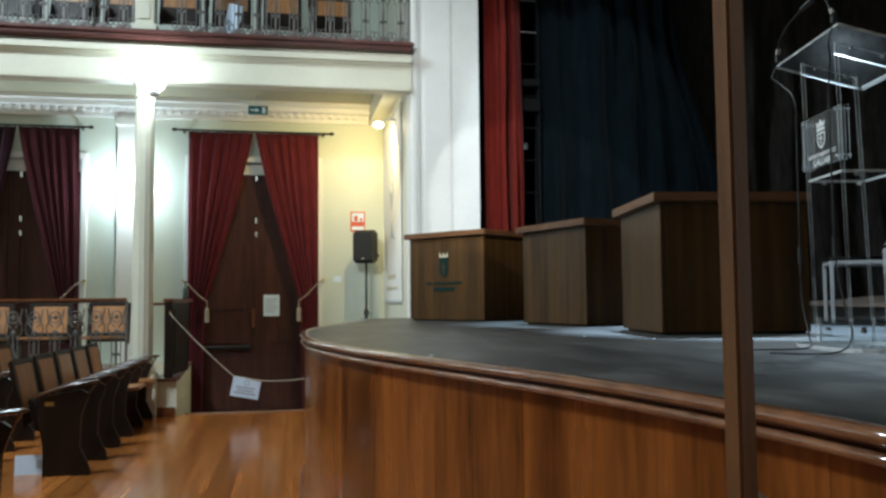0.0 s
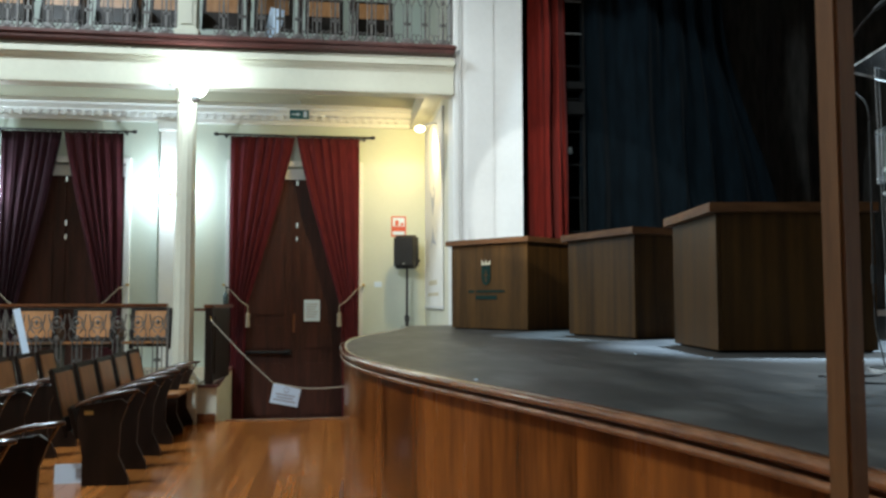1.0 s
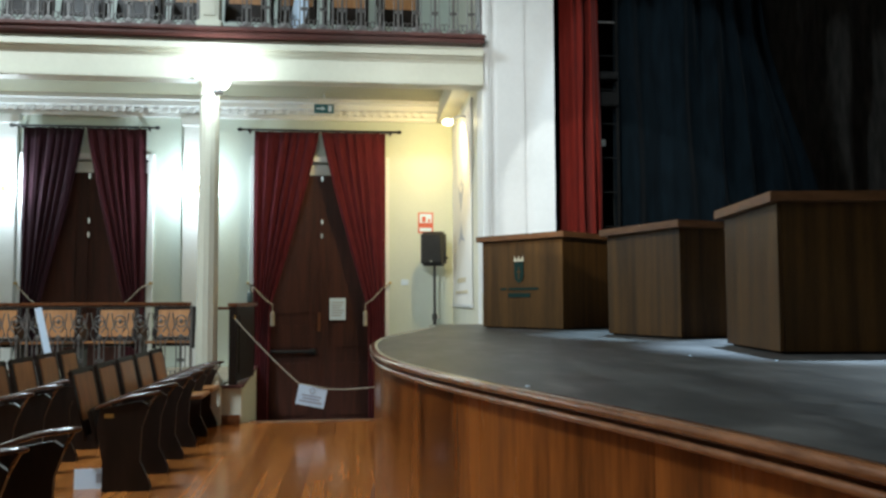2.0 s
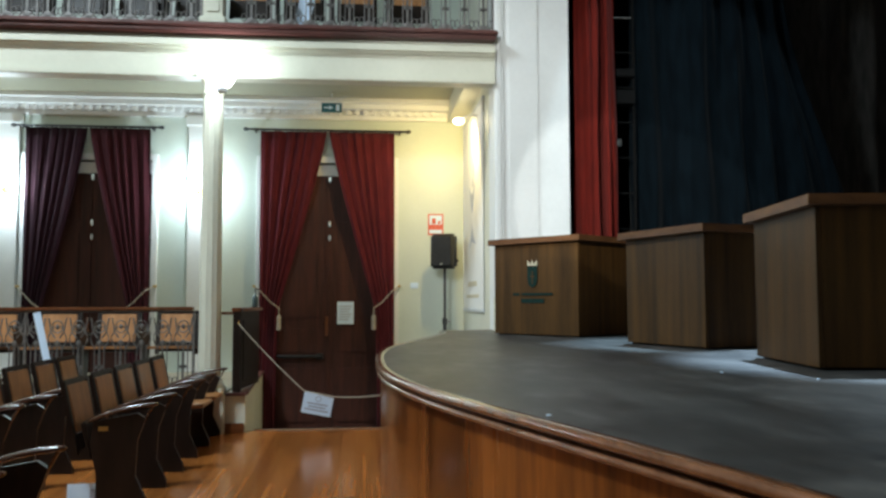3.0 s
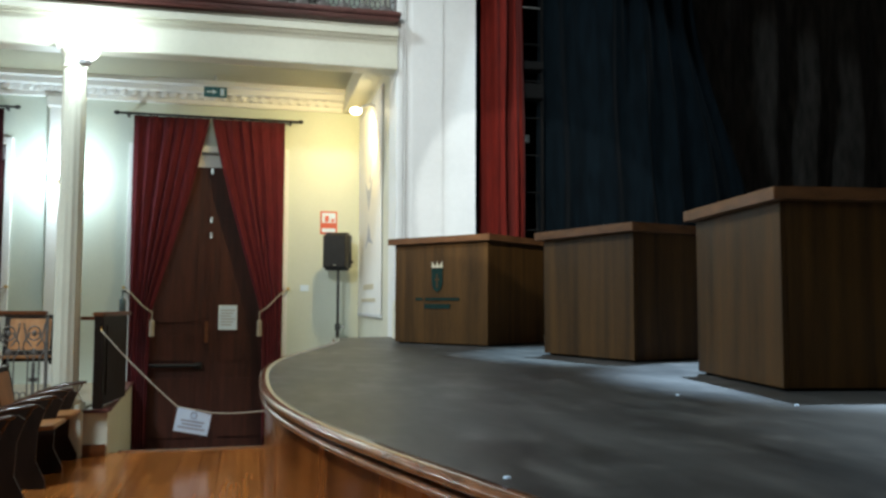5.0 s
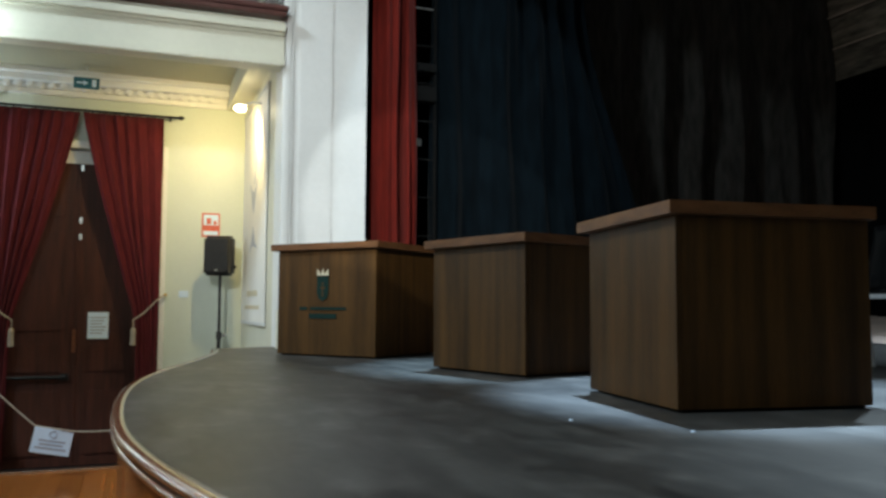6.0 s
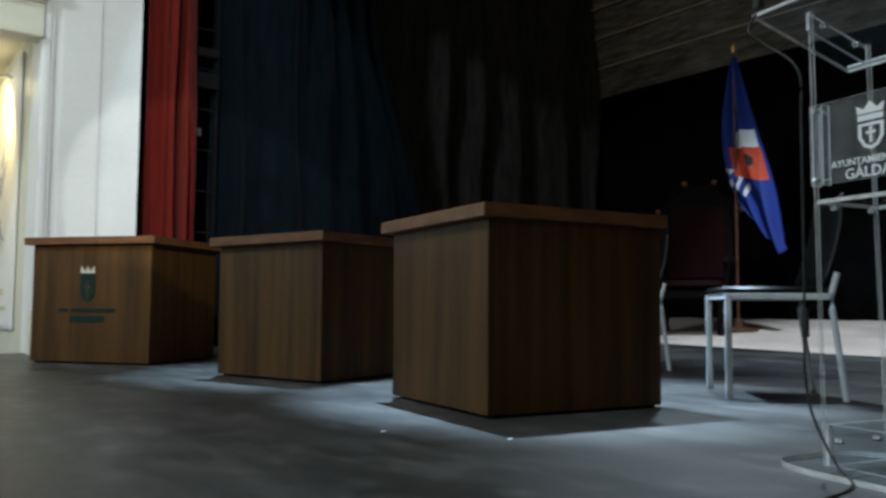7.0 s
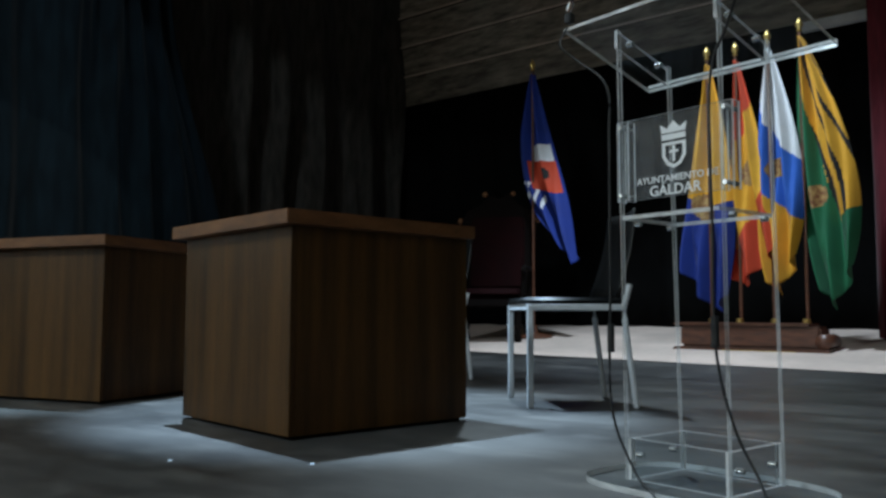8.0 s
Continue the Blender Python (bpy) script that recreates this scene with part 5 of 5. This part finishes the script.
c = cable("microphone_cable", [(-0.21, 0.262, 1.18), (-0.228, 0.272, 1.13), (-0.205, 0.235, 1.085), (-0.19, 0.15, 1.0), (-0.188, 0.146, 0.85), (-0.19, 0.146, 0.5), (-0.19, 0.146, 0.2), (-0.2, 0.07, 0.05), (-0.25, -0.02, 0.006), (-0.5, -0.1, 0.006)])
part("plug", cyl(bmesh.new(), (-0.19, 0.146, 0.33), (-0.19, 0.146, 0.4), 0.009), M["black_plastic"], c)
c = cable("microphone_cable", [(-0.21, -0.235, 1.18), (-0.228, -0.24, 1.12), (-0.205, -0.2, 1.06), (-0.19, -0.145, 0.95), (-0.188, -0.142, 0.6), (-0.185, -0.142, 0.35), (-0.18, -0.18, 0.18), (-0.19, -0.25, 0.06), (-0.28, -0.31, 0.006), (-0.5, -0.3, 0.006)])
part("plug", cyl(bmesh.new(), (-0.186, -0.142, 0.35), (-0.187, -0.142, 0.42), 0.009), M["black_plastic"], c)


# ---- chairs ----
def stage_chair(m):
    """Local x to the chair's front."""
    ob = thing("stage_chair", m, "white metal chair with a black seat and glossy black back", "chair", "stage chairs")
    w = 0.252
    for s in (-1, 1):
        part("front_leg", B((0.2, 0.228, s * w - 0.014, s * w + 0.014, 0, 0.47), bevel=0.005), M["white_metal"], ob)
        bm = tube(bmesh.new(), [(-0.275, s * w, 0.0), (-0.225, s * w, 0.4), (-0.225, s * w, 0.47), (-0.25, s * w, 0.56)], 0.014, 8)
        part("back_leg", bm, M["white_metal"], ob)
        part("side_rail", B((-0.22, 0.2, s * w - 0.012, s * w + 0.012, 0.44, 0.47), bevel=0.004), M["white_metal"], ob)
    part("front_rail", B((0.203, 0.225, -w + 0.014, w - 0.014, 0.44, 0.47), bevel=0.004), M["white_metal"], ob)
    bm = box(bmesh.new(), -0.225, 0.235, -0.255, 0.255, 0.472, 0.5, 0.013)
    part("seat", bm, M["gloss_black"], ob, "black seat pad", True)
    bm = bmesh.new()
    rows = []
    for j in range(9):
        v = j / 8
        rows.append([bm.verts.new((-0.235 - 0.1 * v - 0.02 * math.sin(math.pi * v) + 0.035 * (u * u), 0.235 * u * (1 - 0.1 * v * v), 0.5 + 0.42 * v)) for u in [k / 6 - 1 for k in range(13)]])
    for a, b in zip(rows, rows[1:]):
        for i in range(12):
            bm.faces.new((a[i], a[i + 1], b[i + 1], b[i]))
    thick(part("backrest", bm, M["gloss_black"], ob, "glossy black curved backrest", True), 0.014)
    return ob


first = stage_chair(pose(2.74, 4.1, 1.0, 0, 0, 135))
copy_thing(first, pose(3.45, 5.66, 1.0, 0, 0, 150))
copy_thing(first, pose(2.7, 7.4, 1.0, 0, 0, 195))

# ---- carved armchair ----
ob = thing("carved_armchair", pose(6.35, 7.2, rake(6.35), 0, 0, 205), "dark carved wooden armchair with deep red upholstery", "armchair")
for sx in (-1, 1):
    for sy in (-1, 1):
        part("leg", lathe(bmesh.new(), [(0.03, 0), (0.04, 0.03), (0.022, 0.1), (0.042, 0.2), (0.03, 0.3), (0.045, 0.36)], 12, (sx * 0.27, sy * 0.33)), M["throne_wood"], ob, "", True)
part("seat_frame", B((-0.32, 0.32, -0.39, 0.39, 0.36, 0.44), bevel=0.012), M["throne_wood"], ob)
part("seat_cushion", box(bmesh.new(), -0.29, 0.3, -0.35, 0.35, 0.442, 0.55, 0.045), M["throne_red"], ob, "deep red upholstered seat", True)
bm = bmesh.new()
outline = [(-0.38, 0.44), (0.38, 0.44), (0.4, 0.9), (0.43, 1.3), (0.36, 1.44), (0.22, 1.5), (0.12, 1.62), (0.0, 1.58), (-0.12, 1.62), (-0.22, 1.5), (-0.36, 1.44), (-0.43, 1.3), (-0.4, 0.9)]
f = bm.faces.new([bm.verts.new((-0.36 - 0.1 * (z - 0.44), y, z)) for y, z in outline])
ext = bmesh.ops.extrude_face_region(bm, geom=[f])["geom"]
bmesh.ops.translate(bm, vec=(0.05, 0, 0), verts=[v for v in ext if isinstance(v, bmesh.types.BMVert)])
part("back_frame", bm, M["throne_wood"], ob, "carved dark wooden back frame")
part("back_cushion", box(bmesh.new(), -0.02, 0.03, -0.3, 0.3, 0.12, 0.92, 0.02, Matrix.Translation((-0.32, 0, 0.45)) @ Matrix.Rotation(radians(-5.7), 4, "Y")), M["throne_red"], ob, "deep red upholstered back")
for s in (-1, 1):
    part("finial", ball(bmesh.new(), (-0.44, s * 0.16, 1.63), 0.032), M["desk_top"], ob)
    part("ear", ball(bmesh.new(), (-0.42, s * 0.44, 1.33), 0.035), M["desk_top"], ob)
    part("arm", tube(bmesh.new(), [(-0.36, s * 0.37, 0.78), (-0.1, s * 0.385, 0.76), (0.2, s * 0.39, 0.77), (0.3, s * 0.39, 0.72)], 0.028, 10), M["throne_wood"], ob, "", True)
    part("arm_post", cyl(bmesh.new(), (0.22, s * 0.375, 0.44), (0.24, s * 0.385, 0.76), 0.026), M["throne_wood"], ob)


# ---- flags ----
def flag(x, y, z0, top, base_r, colour_of, keys, width, drop, turn, label, tip):
    ob = thing("flag", pose(x, y, z0), label, "flag", "ceremonial flags")
    h = top - z0
    part("pole", cyl(bmesh.new(), (0, 0, 0.02), (0, 0, h), 0.014), M["log_wood"], ob, "varnished wooden pole")
    part("finial", lathe(bmesh.new(), [(0.012, h), (0.025, h + 0.01), (0.015, h + 0.03), (0.033, h + 0.055), (0.025, h + 0.085), (0.006, h + 0.125)], 14), M["brass"], ob, "brass finial", True)
    if base_r:
        part("base", lathe(bmesh.new(), [(base_r, 0), (base_r, 0.02), (base_r * 0.85, 0.04), (0.05, 0.06), (0.035, 0.14)], 24), M["log_wood"], ob, "round varnished base")
    bm = bmesh.new()
    nu, nv = 64, 100
    rows = []
    ct, st = math.cos(turn), math.sin(turn)
    lm, lb, rm, rb = width

    def bow(v, m, e):
        return 0.0 + v * (4 * m - e) + v * v * (2 * e - 4 * m)

    for j in range(nv + 1):
        v = j / nv
        row = []
        for i in range(nu + 1):
            u = i / nu
            lo_x, hi_x = bow(v, lm, lb) - 0.012, bow(v, rm, rb) + 0.012
            lx = lo_x + (hi_x - lo_x) * u
            ly = (0.03 + 0.06 * v) * math.sin(u * 13 + 1.2 * math.sin(v * 4)) + 0.02 * math.sin(u * 29 + v * 5) + 0.02
            z = h - 0.04 - drop * v * (1 - 0.16 * v * abs(u - tip) / max(tip, 1 - tip))
            row.append(bm.verts.new((lx * ct - ly * st, lx * st + ly * ct, z)))
        rows.append(row)
    for j, (a, b) in enumerate(zip(rows, rows[1:])):
        for i in range(nu):
            f = bm.faces.new((a[i], a[i + 1], b[i + 1], b[i]))
            f.material_index = keys.index(colour_of((i + 0.5) / nu, (j + 0.5) / nv))
    thick(part("cloth", bm, [M["flag_" + k] for k in keys], ob, "", True), 0.003)
    return ob


def f_blue(u, v):
    d = (u - 0.62) ** 2 * 6 + (v - 0.5) ** 2 * 30
    if 0.38 < v < 0.47 and 0.4 < u < 0.95:
        return "white"
    if 0.47 <= v < 0.64 and 0.35 < u < 0.97:
        return "black" if (u - 0.75) ** 2 * 4 + (v - 0.54) ** 2 * 30 < 0.03 else "red"
    if 0.6 < v < 0.76 and u < 0.5 and int(u * 20 + v * 30) % 3 == 0:
        return "white"
    return "blue"


def f_yellow(u, v):
    if (u - 0.5) ** 2 * 3 + (v - 0.6) ** 2 * 40 < 0.16:
        return "crest"
    return "yellow" if v < 0.58 else "blue"


def f_three(u, v):
    w = v + 0.25 * (u - 0.5)
    if (u - 0.55) ** 2 * 4 + (v - 0.52) ** 2 * 40 < 0.14:
        return "crest"
    return "red" if w < 0.32 else ("yellow" if w < 0.74 else "red")


def f_white(u, v):
    w = v - 0.3 * (u - 0.5)
    if (u - 0.5) ** 2 * 4 + (v - 0.5) ** 2 * 60 < 0.12:
        return "crest"
    return "white" if w < 0.36 else ("sky" if w < 0.66 else "yellow")


def f_green(u, v):
    w = u - 0.55 * v + 0.1
    if w > 0.3 and v < 0.72:
        return "black" if int((w + 0.06 * math.sin(v * 9)) * 16) % 4 == 0 else "yellow"
    if (u - 0.35) ** 2 * 5 + (v - 0.6) ** 2 * 60 < 0.1:
        return "crest"
    return "green"


TURN_Y = radians(-100)
flag(6.75, 6.93, rake(6.75), 4.1, 0.2, f_blue, ["blue", "white", "red", "black"], (-0.24, 0.34, 0.3, 0.62), 2.13, TURN_Y, "blue flag with a white and red emblem on its own base", 0.9)
flag(6.3, 4.78, 1.3, 3.68, 0, f_yellow, ["yellow", "blue", "crest"], (-0.24, -0.26, 0.17, 0.15), 2.2, TURN_Y, "yellow and blue flag with a crest, hanging in folds", 0.7)
flag(6.34, 4.54, 1.3, 3.68, 0, f_three, ["red", "yellow", "crest"], (-0.1, -0.06, 0.21, 0.33), 1.98, TURN_Y, "red and yellow flag with a crest, hanging in folds", 0.2)
flag(6.3, 4.25, 1.3, 3.72, 0, f_white, ["white", "sky", "yellow", "crest"], (-0.16, -0.02, 0.22, 0.19), 2.1, TURN_Y, "white, blue and yellow flag hanging in folds", 0.25)
flag(6.34, 4.0, 1.3, 3.78, 0, f_green, ["green", "yellow", "black", "crest"], (-0.06, 0.15, 0.36, 0.37), 2.28, TURN_Y, "green flag with yellow and black stripes, hanging in folds", 0.3)
ob = thing("flag_stand", pose(6.3, 4.44, rake(6.0) - 0.02), "varnished brown wooden stand holding four flag poles", "flag stand")
part("body", box(bmesh.new(), -0.13, 0.13, -0.58, 0.58, 0.06, 0.24, 0.02), M["log_wood"], ob)
part("foot", B((-0.17, 0.17, -0.66, 0.64, 0.0, 0.058), bevel=0.015), M["log_wood"], ob)
part("top_board", B((-0.145, 0.145, -0.5, 0.64, 0.241, 0.265), bevel=0.008), M["log_wood"], ob)
part("end_roll", cyl(bmesh.new(), (-0.15, -0.6, 0.12), (0.15, -0.6, 0.12), 0.06, seg=20), M["log_wood"], ob, "", True)
for y in (-0.44, -0.19, 0.1, 0.34):
    part("socket", cyl(bmesh.new(), (0.0, y, 0.266), (0.0, y, 0.3), 0.03, seg=14), M["brass"], ob)
part("trim", B((-0.176, -0.171, -0.4, 0.2, 0.02, 0.04)), M["brass"], ob)

# ---- rear boards, ladder frame, fly bar ----
board = finish(B((0, 0.03, -6.8, 6.8, 0, 0.43), bevel=0.008), "board", M["plank_dark"])
strip = finish(B((-0.02, 0.0, -6.8, 6.8, -0.012, 0.012), bevel=0.003), "batten", M["rear_floor"])
ob = thing("rear_board_wall", pose(8.2, 4.7, 4.5), "dark weathered board screen hung over the backdrop", "screen")
for i in range(9):
    piece("board", board, ob, pose(0.012 * ((i * 7) % 3), 0, i * 0.46))
for i in range(1, 9, 1):
    piece("batten", strip, ob, pose(-0.005, 0, i * 0.46 - 0.015))
part("lower_batten", B((-0.06, 0.03, -6.8, -0.2, -0.12, -0.02), bevel=0.01), M["white_metal"], ob, "grey metal batten")
ob = thing("light_tower", pose(2.02, 9.62, 1.0), "black metal side lighting frame with rungs and a grey box", "frame")
for x in (-0.12, 0.12):
    part("pole", cyl(bmesh.new(), (x, 0, 0), (x, 0, 5.4), 0.02), M["black_paint"], ob)
for i in range(13):
    part("rung", cyl(bmesh.new(), (-0.12, 0, 0.3 + i * 0.4), (0.12, 0, 0.3 + i * 0.4), 0.009), M["iron" if i in (8, 9) else "black_paint"], ob)
part("connection_box", B((-0.11, 0.11, -0.1, 0.06, 2.49, 2.65), bevel=0.01), M["black_paint"], ob)
part("connection_box", B((-0.11, 0.11, -0.1, 0.06, 2.8, 2.89), bevel=0.01), M["black_paint"], ob)
part("clamp", B((-0.1, -0.05, -0.08, 0.02, 2.02, 2.1), bevel=0.006), M["chrome"], ob)


def work_lamp(place, target):
    ob = thing("work_lamp", look(place, target), "black stage work lamp hung from a bar", "lamp", "stage work lamps")
    part("body", lathe(bmesh.new(), [(0.07, 0.02), (0.11, 0.05), (0.12, 0.2), (0.08, 0.32), (0.03, 0.34)], 20), M["black_metal"], ob)
    part("yoke", tube(bmesh.new(), [(-0.14, 0, 0.15), (-0.14, 0.2, 0.2), (0.14, 0.2, 0.2), (0.14, 0, 0.15)], 0.01, 6), M["black_metal"], ob)
    part("barn_door", B((-0.12, 0.12, 0.125, 0.13, -0.1, 0.06)), M["black_metal"], ob)
    return ob


for place, target in WORK:
    work_lamp(place, target)
for x, z in ((4.6, 7.1), (2.0, 7.0), (2.9, 8.15)):
    ob = thing("lighting_bar", pose(x, 4.7, z), "black steel bar for stage lamps", "bar", "lighting bars")
    part("pipe", cyl(bmesh.new(), (0, -4.6, 0), (0, 4.7, 0), 0.025), M["black_metal"], ob)
    for y in (-4, 0, 4):
        part("cable", cyl(bmesh.new(), (0, y, 0.02), (0, y, CEIL - z), 0.004, seg=6), M["black_metal"], ob)

pin = finish(lathe(bmesh.new(), [(0.008, 0), (0.007, 0.003), (0.003, 0.004)], 10), "pin", M["paper"])
for x, y in ((0.632, 4.12), (0.863, 3.772), (-0.397, 2.909)):
    ob = tagged(new("floor_pin", pin), "small white pin in the stage floor", "pin", "floor pins")
    ob.matrix_world = pose(x, y, 1.0)

# ---- floor boards of the hall ----
rng = random.Random(5)
lengths = (1.4, 1.9, 2.4, 2.9)
board_mesh = {L: finish(B((-0.0799, 0.0799, 0, L - 0.0015, -0.028, 0.0), bevel=0.0009), "floor_board", M["floor_wood"]) for L in lengths}
for i in range(26):
    x = -3.9 + i * 0.161
    y = -2.24
    while y < 9.25:
        L = rng.choice(lengths)
        if y + L > 9.27:
            L = max([v for v in lengths if y + v <= 9.27], default=0)
            if not L:
                break
        piece("floor_board", board_mesh[L], hall_floor, pose(x, y, rng.uniform(-0.0012, 0.0008)))
        y += L
    if y < 9.26:
        bm = B((-0.079, 0.079, 0, 9.268 - y, -0.028, 0.0), bevel=0.002)
        piece("floor_board", finish(bm, "floor_board", M["floor_wood"]), hall_floor, pose(x, y, 0))
bm = bmesh.new()
for i in range(62):
    x = -13.9 + i * 0.161
    box(bm, x - 0.079, x + 0.079, -2.2, 9.268, -0.028, -0.001)
tagged(part("far_floor_boards", bm, M["floor_wood"], hall_floor), kind="stuff")
